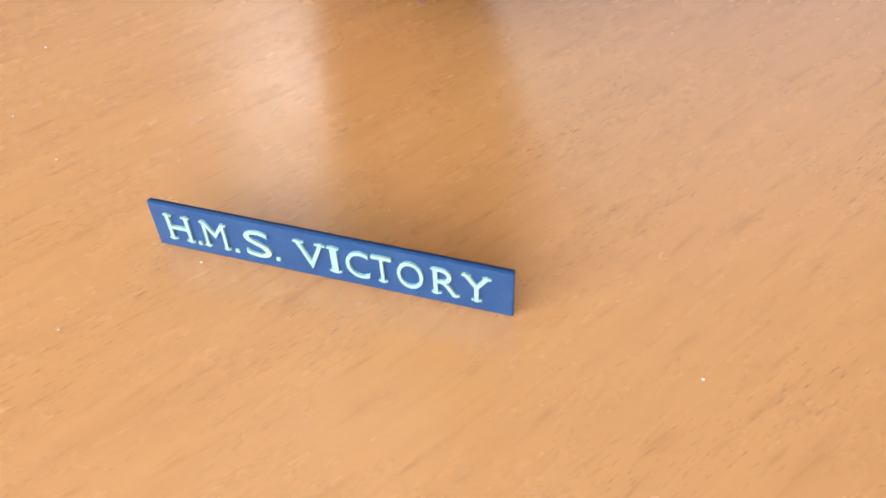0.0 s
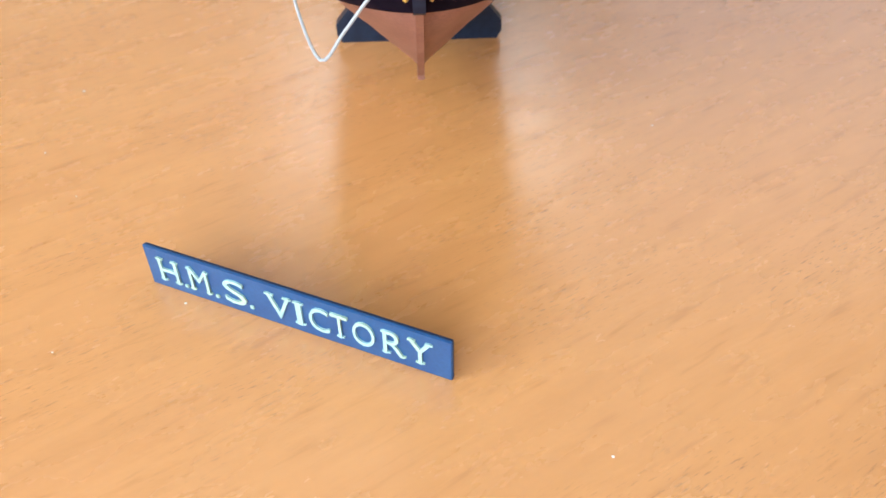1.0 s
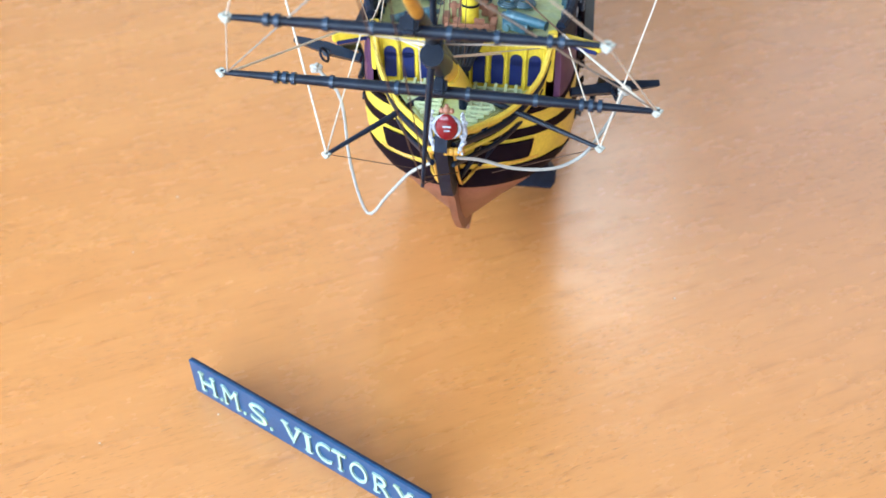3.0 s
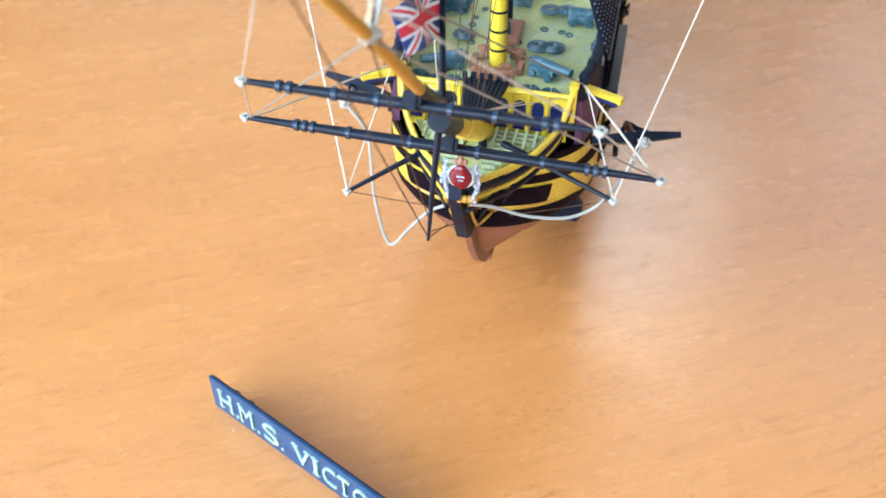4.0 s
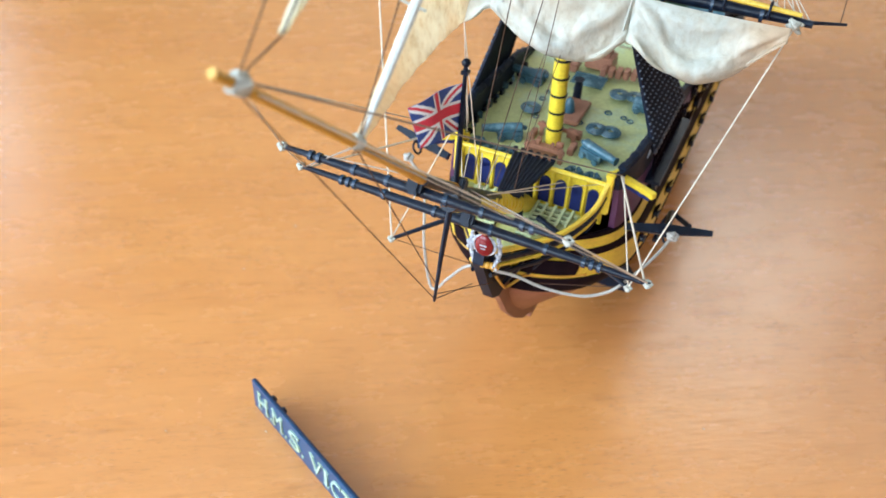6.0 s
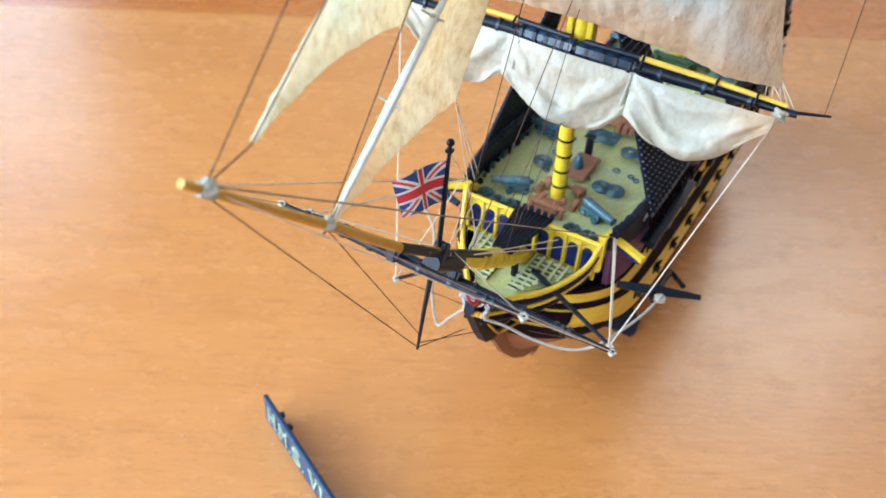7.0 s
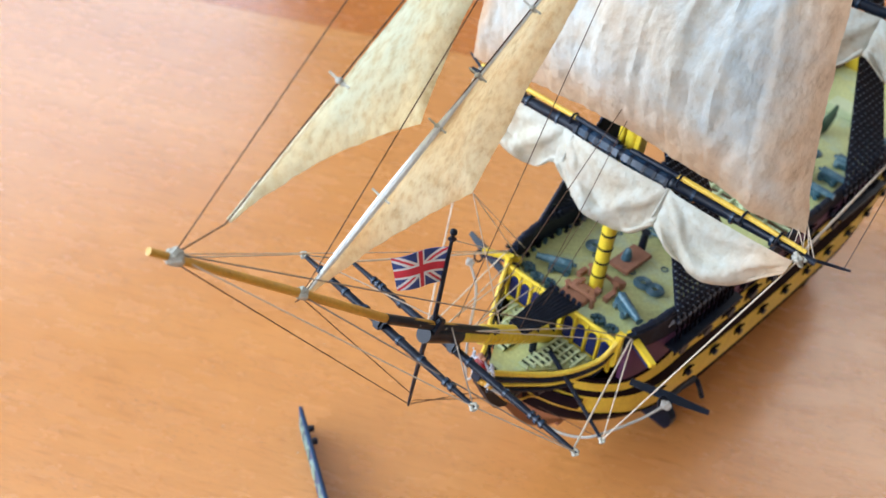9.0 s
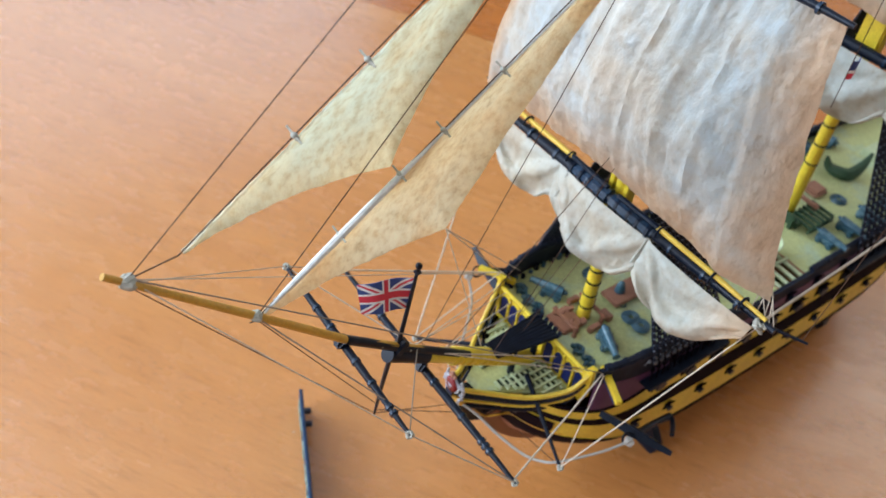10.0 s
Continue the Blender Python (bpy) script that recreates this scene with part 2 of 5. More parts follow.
WHITE_THREAD = painted("white_cord", (0.46, 0.43, 0.39), (0.36, 0.33, 0.30), 0.8, 900, 0.5, 0.2)
DARK_THREAD = painted("brown_thread", (0.11, 0.06, 0.038), (0.05, 0.03, 0.02), 0.75, 900, 0.6, 0.2)
KNOT = painted("grey_green_knot", (0.50, 0.49, 0.43), (0.33, 0.32, 0.28), 0.7, 700, 0.6, 0.2)
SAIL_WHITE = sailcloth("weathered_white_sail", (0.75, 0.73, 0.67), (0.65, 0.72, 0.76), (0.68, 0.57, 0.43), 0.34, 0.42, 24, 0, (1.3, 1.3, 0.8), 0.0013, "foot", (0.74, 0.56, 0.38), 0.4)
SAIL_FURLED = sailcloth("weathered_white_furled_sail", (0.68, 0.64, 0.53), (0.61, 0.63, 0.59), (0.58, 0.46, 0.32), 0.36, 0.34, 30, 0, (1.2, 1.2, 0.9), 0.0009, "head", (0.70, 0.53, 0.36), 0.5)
SAIL_CREAM = sailcloth("tea_cream_sail", (0.94, 0.82, 0.60), (0.94, 0.87, 0.70), (0.88, 0.66, 0.40), 0.5, 0.6, 30, -40, (1, 0.8, 1.2), 0.0026, mottle=1.0)
SAIL_PALE = sailcloth("pale_green_cream_sail", (0.92, 0.86, 0.68), (0.88, 0.89, 0.77), (0.87, 0.72, 0.48), 0.5, 0.62, 30, -40, (1, 0.8, 1.2), 0.0026, mottle=1.0)
FLAG_BLUE = painted("flag_blue", (0.035, 0.07, 0.27), (0.05, 0.09, 0.29), 0.6, 300, 0.4)
FLAG_RED = painted("flag_red", (0.70, 0.04, 0.075), (0.62, 0.035, 0.065), 0.6, 300, 0.4)
FLAG_WHITE = painted("flag_white", (0.88, 0.87, 0.90), (0.8, 0.79, 0.83), 0.6, 300, 0.4)
DUST = painted("dust", (0.85, 0.76, 0.62), (0.7, 0.6, 0.5), 0.9, 900, 0.4)

# ---- mesh tools; lengths in millimetres ----
MM = 0.001


def vec(*p):
    return Vector(p) * MM


def part(name, bm, material, parent=None, label="", smooth=True):
    """Links a bmesh as one mesh object under its parent."""
    me = bpy.data.meshes.new(name)
    bmesh.ops.recalc_face_normals(bm, faces=bm.faces[:])
    bm.to_mesh(me)
    bm.free()
    for mat in material if isinstance(material, (list, tuple)) else (material,):
        me.materials.append(mat)
    if smooth:
        me.polygons.foreach_set("use_smooth", [True] * len(me.polygons))
        me.set_sharp_from_angle(angle=radians(38))
    ob = new(name, me)
    ob.parent = parent
    if label:
        ob["label"] = label
    return ob


def shared(name, me, m, parent, label=""):
    """Another object on a mesh that exists, placed by m within its parent."""
    ob = new(name, me)
    ob.parent = parent
    ob.matrix_basis = m
    if label:
        ob["label"] = label
    return ob


def box(bm, c, s, m=None, bevel=0.0):
    """A box with centre c and size s, in mm, turned by m."""
    r = bmesh.ops.create_cube(bm, size=1.0)
    mat = Matrix.Translation(vec(*c)) @ (m if m else Matrix()) @ Matrix.Diagonal((*(Vector(s) * MM), 1))
    bmesh.ops.transform(bm, matrix=mat, verts=r["verts"])
    if bevel:
        edges = {e for v in r["verts"] for e in v.link_edges}
        bmesh.ops.bevel(bm, geom=list(edges), offset=bevel * MM, segments=2, affect="EDGES")


def frames_along(pts):
    out, up = [], None
    for i, p in enumerate(pts):
        d = (pts[min(i + 1, len(pts) - 1)] - pts[max(i - 1, 0)]).normalized()
        ref = up if up else (Vector((0, 0, 1)) if abs(d.z) < 0.9 else Vector((1, 0, 0)))
        a = (ref - d * ref.dot(d)).normalized()
        up = a
        out.append((p, a, d.cross(a)))
    return out


def tube(bm, pts, radii, seg=8, flat=1.0):
    """A round bar through points in mm; radii one number or one for each point."""
    pts = [vec(*p) for p in pts]
    if not isinstance(radii, (list, tuple)):
        radii = [radii] * len(pts)
    rings = []
    for (p, a, b), r in zip(frames_along(pts), radii):
        rings.append([bm.verts.new(p + (a * math.cos(k * math.tau / seg) + b * math.sin(k * math.tau / seg) * flat) * r * MM) for k in range(seg)])
    for r0, r1 in zip(rings, rings[1:]):
        for k in range(seg):
            bm.faces.new((r0[k], r0[(k + 1) % seg], r1[(k + 1) % seg], r1[k]))
    bm.faces.new(rings[0][::-1])
    bm.faces.new(rings[-1])


def ball(bm, c, r, squash=(1, 1, 1), u=10, v=7):
    d = bmesh.ops.create_uvsphere(bm, u_segments=u, v_segments=v, radius=r * MM)
    bmesh.ops.transform(bm, matrix=Matrix.Translation(vec(*c)) @ Matrix.Diagonal((*squash, 1)), verts=d["verts"])


def ring(bm, c, big, small, m=None, seg=14, sub=6):
    rows = []
    for i in range(seg):
        a = i * math.tau / seg
        row = []
        for j in range(sub):
            t = j * math.tau / sub
            p = Vector(((big + small * math.cos(t)) * math.cos(a), (big + small * math.cos(t)) * math.sin(a), small * math.sin(t)))
            row.append(bm.verts.new(vec(*c) + (m.to_3x3() @ p if m else p) * MM))
        rows.append(row)
    for i in range(seg):
        for j in range(sub):
            bm.faces.new((rows[i][j], rows[(i + 1) % seg][j], rows[(i + 1) % seg][(j + 1) % sub], rows[i][(j + 1) % sub]))


def sheet(bm, fn, nu, nv, thick, uv=False):
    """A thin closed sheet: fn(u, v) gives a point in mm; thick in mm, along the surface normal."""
    mid = [[Vector(fn(i / nu, j / nv)) for j in range(nv + 1)] for i in range(nu + 1)]
    layers = []
    for side in (0.5, -0.5):
        layer = []
        for i in range(nu + 1):
            row = []
            for j in range(nv + 1):
                du = mid[min(i + 1, nu)][j] - mid[max(i - 1, 0)][j]
                dv = mid[i][min(j + 1, nv)] - mid[i][max(j - 1, 0)]
                n = du.cross(dv)
                n = n.normalized() if n.length > 1e-9 else Vector((1, 0, 0))
                row.append(bm.verts.new((mid[i][j] + n * side * thick) * MM))
            layer.append(row)
        layers.append(layer)
    a, b = layers
    for i in range(nu):
        for j in range(nv):
            bm.faces.new((a[i][j], a[i + 1][j], a[i + 1][j + 1], a[i][j + 1]))
            bm.faces.new((b[i][j], b[i][j + 1], b[i + 1][j + 1], b[i + 1][j]))
    if uv:
        layer = bm.loops.layers.uv.new("cloth")
        place = {v: (i / nu, j / nv) for side in layers for i, row in enumerate(side) for j, v in enumerate(row)}
        for f in bm.faces:
            for loop in f.loops:
                loop[layer].uv = place[loop.vert]
    for i in range(nu):
        bm.faces.new((a[i][0], b[i][0], b[i + 1][0], a[i + 1][0]))
        bm.faces.new((a[i][nv], a[i + 1][nv], b[i + 1][nv], b[i][nv]))
    for j in range(nv):
        bm.faces.new((a[0][j], a[0][j + 1], b[0][j + 1], b[0][j]))
        bm.faces.new((a[nu][j], b[nu][j], b[nu][j + 1], a[nu][j + 1]))


def knot(bm, c, size, r, seed):
    """A tangle of cord wound into one lump."""
    rng = random.Random(seed)
    pts = []
    for k in range(15):
        a, b = k * 2.4, rng.uniform(-0.8, 0.8)
        pts.append(Vector(c) + Vector((math.cos(a) * math.cos(b), math.sin(a) * math.cos(b), math.sin(b))) * size * rng.uniform(0.55, 1.0))
    tube(bm, smooth_path(pts, 60), r, 6)


def lerp(a, b, t):
    return a + (b - a) * t


def curve_at(table, x):
    """Linear reading of a table of (x, value)."""
    if x <= table[0][0]:
        return table[0][1]
    for (x0, v0), (x1, v1) in zip(table, table[1:]):
        if x <= x1:
            return lerp(v0, v1, (x - x0) / (x1 - x0))
    return table[-1][1]


def smooth_path(pts, n=24):
    """Catmull-Rom through points."""
    p = [Vector(q) for q in pts]
    p = [p[0] * 2 - p[1], *p, p[-1] * 2 - p[-2]]
    out = []
    for k in range(n + 1):
        s = k / n * (len(p) - 3)
        i = min(int(s), len(p) - 4)
        t = s - i
        a, b, c, d = p[i:i + 4]
        out.append(0.5 * (2 * b + (c - a) * t + (2 * a - 5 * b + 4 * c - d) * t * t + (3 * b - a - 3 * c + d) * t ** 3))
    return out


# ---- room ----
def slab(name, lo, hi, material, label, holes=None, kind="structure"):
    bm = bmesh.new()
    c = [(a + b) / 2 * 1000 for a, b in zip(lo, hi)]
    s = [(b - a) * 1000 for a, b in zip(lo, hi)]
    box(bm, c, s)
    return tagged(part(name, bm, material, smooth=False), label, name.split("_")[0], kind=kind)


T = 0.12


def wall_with_opening(name, axis, at, a0, a1, win, label):
    """A wall across one axis, with window openings cut through it, as one mesh of blocks round them."""
    bm = bmesh.new()
    blocks, left = [], a0
    for w0, w1, z0, z1 in win:
        blocks += [(left, w0, FLOOR, CEIL), (w0, w1, FLOOR, z0), (w0, w1, z1, CEIL)]
        left = w1
    for p0, p1, q0, q1 in blocks + [(left, a1, FLOOR, CEIL)]:
        c, s = ((p0 + p1) / 2, (q0 + q1) / 2), (p1 - p0, q1 - q0)
        if axis == "y":
            box(bm, (c[0] * 1000, at * 1000, c[1] * 1000), (s[0] * 1000, T * 1000, s[1] * 1000))
        else:
            box(bm, (at * 1000, c[0] * 1000, c[1] * 1000), (T * 1000, s[0] * 1000, s[1] * 1000))
    return tagged(part(name, bm, WALL_PAINT, smooth=False), label, "wall", kind="structure")


wall_with_opening("wall_north", "y", NORTH, WEST, EAST, (WIN_N, HAZE_E), "plain beige painted wall with two window openings")
wall_with_opening("wall_west", "x", WEST - T / 2, SOUTH, NORTH + T / 2, (WIN_V, WIN_W), "plain beige painted wall with two window openings")
slab("wall_east", (EAST, SOUTH, FLOOR), (EAST + T, NORTH + T / 2, CEIL), WALL_PAINT, "plain beige painted wall")
wall_with_opening("wall_south", "y", SOUTH - T / 2, WEST - T, EAST + T, (FILL_S,), "plain beige painted wall with an added window opening")
slab("floor", (WEST - T, SOUTH - T, FLOOR - 0.1), (EAST + T, NORTH + T / 2, FLOOR), FLOOR_WOOD, "brown wooden floor under the table")
slab("ceiling", (WEST - T, SOUTH - T, CEIL), (EAST + T, NORTH + T / 2, CEIL + 0.1), CEIL_PAINT, "plain white ceiling")


def window_unit(name, axis, at, win, label):
    ob = tagged(new(name), label, "window", kind="structure")
    w0, w1, z0, z1 = [v * 1000 for v in win]
    f = 45
    bars = [((w0 + w1) / 2, z0 + f / 2, w1 - w0, f), ((w0 + w1) / 2, z1 - f / 2, w1 - w0, f), (w0 + f / 2, (z0 + z1) / 2, f, z1 - z0 - 2 * f), (w1 - f / 2, (z0 + z1) / 2, f, z1 - z0 - 2 * f)]
    for u, z, su, sz in bars:
        bm = bmesh.new()
        if axis == "y":
            box(bm, (u, at * 1000, z), (su, 50, sz), None, 4)
        else:
            box(bm, (at * 1000, u, z), (50, su, sz), None, 4)
        part("window_frame", bm, FRAME_WHITE, ob)
    return ob


window_unit("window_1", "y", NORTH, WIN_N, "white framed window out of view letting in daylight")
window_unit("haze_window", "y", NORTH, HAZE_E, "added white framed window for warm haze on the table")
window_unit("fill_window_south", "y", SOUTH - T / 2, FILL_S, "white framed window out of view letting in daylight")
window_unit("window_5", "x", WEST - T / 2, WIN_V, "wide white framed window out of view letting in daylight")
window_unit("window_2", "x", WEST - T / 2, WIN_W, "low white framed window out of view letting in daylight")

# ---- table ----
SEAM, SEAM_DIR = Vector((-0.449, 0.413)), Vector((math.cos(radians(36.7)), math.sin(radians(36.7))))
SEAM_OUT = Vector((-SEAM_DIR.y, SEAM_DIR.x))
table = tagged(new("table"), "large lacquered orange-brown wooden table with a leaf joint", "table")


def board(name, p, along, out, l0, l1, w0, w1, top, thick, material, label):
    bm = bmesh.new()
    ang = math.atan2(along.y, along.x)
    c = Vector(p) + along * (l0 + l1) / 2 + out * (w0 + w1) / 2
    box(bm, (c.x * 1000, c.y * 1000, (top - thick / 2) * 1000), ((l1 - l0) * 1000, (w1 - w0) * 1000, thick * 1000), Matrix.Rotation(ang, 4, "Z"), 0.8)
    return part(name, bm, material, table, label)


board("tabletop", SEAM, SEAM_DIR, SEAM_OUT, -0.75, 1.05, -0.95, -0.0006, 0.0, 0.025, TABLE_WOOD, "glossy orange-brown veneer with fine dark pores")
board("extension_leaf", SEAM, SEAM_DIR, SEAM_OUT, -0.75, 1.05, 0.0006, 0.62, -0.0012, 0.024, LEAF_WOOD, "darker orange veneer leaf")
board("apron", SEAM, SEAM_DIR, SEAM_OUT, -0.68, 0.98, -0.90, -0.87, -0.026, 0.08, LEAF_WOOD, "")
board("apron", SEAM, SEAM_DIR, SEAM_OUT, -0.68, 0.98, 0.54, 0.57, -0.026, 0.08, LEAF_WOOD, "")
for l in (-0.66, 0.93):
    for w in (-0.88, 0.52):
        board("leg", SEAM, SEAM_DIR, SEAM_OUT, l, l + 0.06, w, w + 0.06, -0.026, -FLOOR - 0.026, LEAF_WOOD, "")

# ---- nameplate ----
PLATE_A, PLATE_B = Vector((-0.0940, 0.1650, 0)), Vector((0.0066, 0.1282, 0))
plate_yaw = math.degrees(math.atan2(PLATE_B.y - PLATE_A.y, PLATE_B.x - PLATE_A.x))
nameplate = tagged(new("nameplate"), "blue plastic nameplate with raised pale lettering standing on the table", "nameplate")
nameplate.matrix_world = pose(PLATE_A.x, PLATE_A.y, 0, 0, 0, plate_yaw)
PLATE_L, PLATE_H = (PLATE_B - PLATE_A).length * 1000, 17.3
bm = bmesh.new()
box(bm, (PLATE_L / 2, 0.55, PLATE_H / 2), (PLATE_L, 1.1, PLATE_H), None, 0.3)
part("plate", bm, BLUE_PLASTIC, nameplate)
bm = bmesh.new()
box(bm, (PLATE_L / 2, 1.5, PLATE_H / 2), (PLATE_L - 0.3, 0.8, PLATE_H - 0.3), None, 0.25)
part("backing", bm, PLATE_EDGE, nameplate, "dark back face of the plate")
for px in (9.0, 17.0, PLATE_L - 16, PLATE_L - 8):
    bm = bmesh.new()
    tube(bm, [(px, 1.8, 9), (px, 5.2, 9), (px, 5.7, 9)], [1.7, 1.7, 1.2], 12)
    part("peg", bm, PLATE_EDGE, nameplate, "short round mounting peg")


def letter(ch, x0, x1, z0, cap, serifs):
    """One raised letter: the built-in font, stretched to its place, with slab serifs as (from, to, height) shares."""
    cu = bpy.data.curves.new("letter", "FONT")
    cu.body, cu.size, cu.extrude, cu.offset, cu.resolution_u = ch, 1.0, 0.02, -0.004, 4
    tmp = bpy.data.objects.new("letter", cu)
    scene.collection.objects.link(tmp)
    bpy.context.view_layer.update()
    me = bpy.data.meshes.new_from_object(tmp.evaluated_get(bpy.context.evaluated_depsgraph_get()))
    bpy.data.objects.remove(tmp)
    bm = bmesh.new()
    bm.from_mesh(me)
    bpy.data.meshes.remove(me)
    bpy.data.curves.remove(cu)
    xs, ys, zs = zip(*[v.co for v in bm.verts])
    for v in bm.verts:
        u, w, d = (v.co.x - min(xs)) / (max(xs) - min(xs)), (v.co.y - min(ys)) / (max(ys) - min(ys)), (v.co.z - min(zs)) / (max(zs) - min(zs))
        v.co = vec(lerp(x0, x1, u), 0.1 - 0.8 * d, z0 + cap * w)
    for a, b, h in serifs:
        box(bm, (lerp(x0, x1, (a + b) / 2), -0.27, z0 + cap * h), ((b - a) * (x1 - x0) * 0.86, 0.72, 0.6))
    part("letter", bm, LETTER, nameplate, smooth=False)


def along_plate(px):
    return curve_at([(261, 0), (293, 6.2), (521, 45.5), (874, 101.2), (909, PLATE_L)], px)


TOP, BOT = 0.945, 0.055
for ch, a, b, serifs in (
    ("H", 288, 328, [(-0.12, 0.32, TOP), (0.68, 1.12, TOP), (-0.12, 0.32, BOT), (0.68, 1.12, BOT)]),
    ("M", 354, 394, [(-0.12, 0.2, TOP), (0.8, 1.12, TOP), (-0.12, 0.24, BOT), (0.76, 1.12, BOT)]),
    ("S", 428, 474, []),
    ("V", 520, 573, [(-0.1, 0.34, TOP), (0.66, 1.08, TOP)]),
    ("I", 585, 597, [(-0.6, 1.6, TOP), (-0.6, 1.6, BOT)]),
    ("C", 613, 656, []),
    ("T", 661, 698, [(0.25, 0.75, BOT)]),
    ("O", 707, 754, []),
    ("R", 772, 815, [(-0.12, 0.3, TOP), (-0.12, 0.36, BOT), (0.75, 1.1, BOT)]),
    ("Y", 824, 872, [(-0.06, 0.32, TOP), (0.68, 1.06, TOP), (0.28, 0.72, BOT)]),
):
    letter(ch, along_plate(a), along_plate(b), 3.9, 10.2, serifs)
for a in (341, 409, 483):
    bm = bmesh.new()
    box(bm, (along_plate(a), -0.26, 4.3), (1.4, 0.74, 1.4), None, 0.2)
    part("full_stop", bm, LETTER, nameplate)

# ---- model ship; local axes: x across, y aft, z up from the table, in mm from the foremast's foot ----
SHIP = pose(-0.0121, 0.2690, 0, 0, 0, 5.2) @ Matrix.Diagonal((0.99, 0.994, 0.985, 1))
ship = tagged(new("model_ship"), "painted plastic model of a three-deck sailing warship on a stand", "model ship")
ship.matrix_world = SHIP


def lift(y):
    """Rise of the sheer towards bow and stern."""
    return 0.00065 * (y - 110) ** 2 if y < 110 else 0.00045 * (y - 110) ** 2


STEM = [(14, 17), (17, 5), (24, -9), (34, -21), (48, -33), (62, -41), (80, -45), (100, -48), (125, -48)]
ENTRY = [(14, 130), (24, 112), (40, 100), (52, 86), (62, 74), (70, 64), (80, 60), (110, 58)]
BREADTH = [(14, 1.6), (18, 2.4), (20, 12), (26, 25), (34, 34), (44, 40), (56, 42.5), (70, 42), (85, 40.5), (100, 39), (112, 38)]
STERN = 292


def half(y, zz):
    """Half breadth of the hull at y aft and height zz above the keel line of the sheer."""
    z = zz + lift(y) * min(1, max(0, (zz - 17) / 30))
    s = min(1, max(0, (y - curve_at(STEM, z)) / curve_at(ENTRY, z)))
    f = (1 - (1 - s) ** 2.75) ** lerp(0.90, 0.57, min(1, max(0, (z - 42) / 27)))
    aft = max(0, (y - 190) / (STERN - 190))
    run = 1 - aft ** 2 * lerp(0.97, 0.28, min(1, max(0, (zz - 20) / 45)))
    return max(0.5, curve_at(BREADTH, zz) * f * run)


def hull_point(y, zz, side, out=0.0):
    return Vector((side * (half(y, zz) + out), y, zz + lift(y) * min(1, max(0, (zz - 17) / 30))))


def station(zz, u):
    """Stations are closer together at the bow and start at the stem for that height."""
    y0 = curve_at(STEM, zz + lift(-40) * min(1, max(0, (zz - 17) / 30)))
    return lerp(y0, STERN, u ** 1.8)


def strake(name, z0, z1, material, out, rows, y_from=None, label=""):
    """A band of planking all round the hull between two heights, with its own thickness."""
    bm = bmesh.new()
    n = 64
    for side in (1, -1):
        grid = []
        for j in range(rows + 1):
            row = []
            for i in range(n + 1):
                zz = lerp(z0, z1, j / rows) if not callable(z0) else lerp(z0(-40), z1(-40), j / rows)
                y = station(zz, i / n)
                if y_from is not None:
                    y = lerp(y_from, STERN, (i / n) ** 1.5)
                if callable(z0):
                    zz = lerp(z0(y), z1(y), j / rows)
                row.append(hull_point(y, zz, side, out))
            grid.append(row)
        inner = [[p - Vector((side * 2.2, 0, 0)) if abs(p.x) > 3.2 else Vector((side * 0.3, p.y + 1.5, p.z)) for p in r] for r in grid]
        g = [[bm.verts.new(p * MM) for p in r] for r in grid]
        h = [[bm.verts.new(p * MM) for p in r] for r in inner]
        for j in range(rows):
            for i in range(n):
                bm.faces.new((g[j][i], g[j][i + 1], g[j + 1][i + 1], g[j + 1][i]))
                bm.faces.new((h[j][i], h[j + 1][i], h[j + 1][i + 1], h[j][i + 1]))
        for i in range(n):
            bm.faces.new((g[0][i], h[0][i], h[0][i + 1], g[0][i + 1]))
            bm.faces.new((g[rows][i], g[rows][i + 1], h[rows][i + 1], h[rows][i]))
        for j in range(rows):
            bm.faces.new((g[j][n], h[j][n], h[j + 1][n], g[j + 1][n]))
            bm.faces.new((g[j][0], g[j + 1][0], h[j + 1][0], h[j][0]))
    return part(name, bm, material, hull, label)


hull = new("hull")
hull.parent = ship
hull["label"] = "yellow and black banded wooden-style warship hull"
BULK_Y = -25


def wale_edge(y):
    return 43 + 8.3 * min(1, max(0, (30 - y) / 62))


strake("bottom", lambda y: 14, wale_edge, COPPER, 0, 12, None, "copper-brown underwater hull")


def fore(y):
    return min(1, max(0, (25 - y) / 45))


def mid_edge(y):
    return 72 + 1.5 * fore(y)


def mid_top(y):
    return 83 - 5.5 * fore(y)


def top_edge(y):
    return 94.5 - 11.5 * fore(y)


def low_edge(y):
    """Lower edge of the lowest yellow band, which rises and narrows towards the bow."""
    return 50 + 11 * min(1, max(0, (20 - y) / 40))


def cap_edge(y):
    return 97 - 12 * fore(y)


def violet_top(y):
    return 100 - 8 * fore(y)


def net_edge(y):
    """Top of the bulwark, which stands higher beside the forecastle."""
    return 109 + 5 * min(1, max(0, (75 - y) / 25)) * min(1, max(0, (y + 25) / 25))


strake("wale", wale_edge, low_edge, HULL_BLACK, 0.9, 3, None, "thick black wale")
strake("strake", low_edge, mid_edge, HULL_YELLOW, 0.2, 3, None, "yellow painted gun band")
strake("strake", mid_edge, mid_top, HULL_BLACK, 0.5, 3, None, "black band")
strake("strake", mid_top, top_edge, HULL_YELLOW, 0.2, 3, None, "yellow painted gun band")
strake("strake", top_edge, cap_edge, HULL_BLACK, 0.5, 3, None, "black band")
strake("strake", cap_edge, violet_top, PURPLE, 0.2, 3, BULK_Y + 2, "dark violet upper band")
strake("bulwark", violet_top, lambda y: 103, PURPLE, 0.4, 4, BULK_Y + 2, "dark violet upper side")
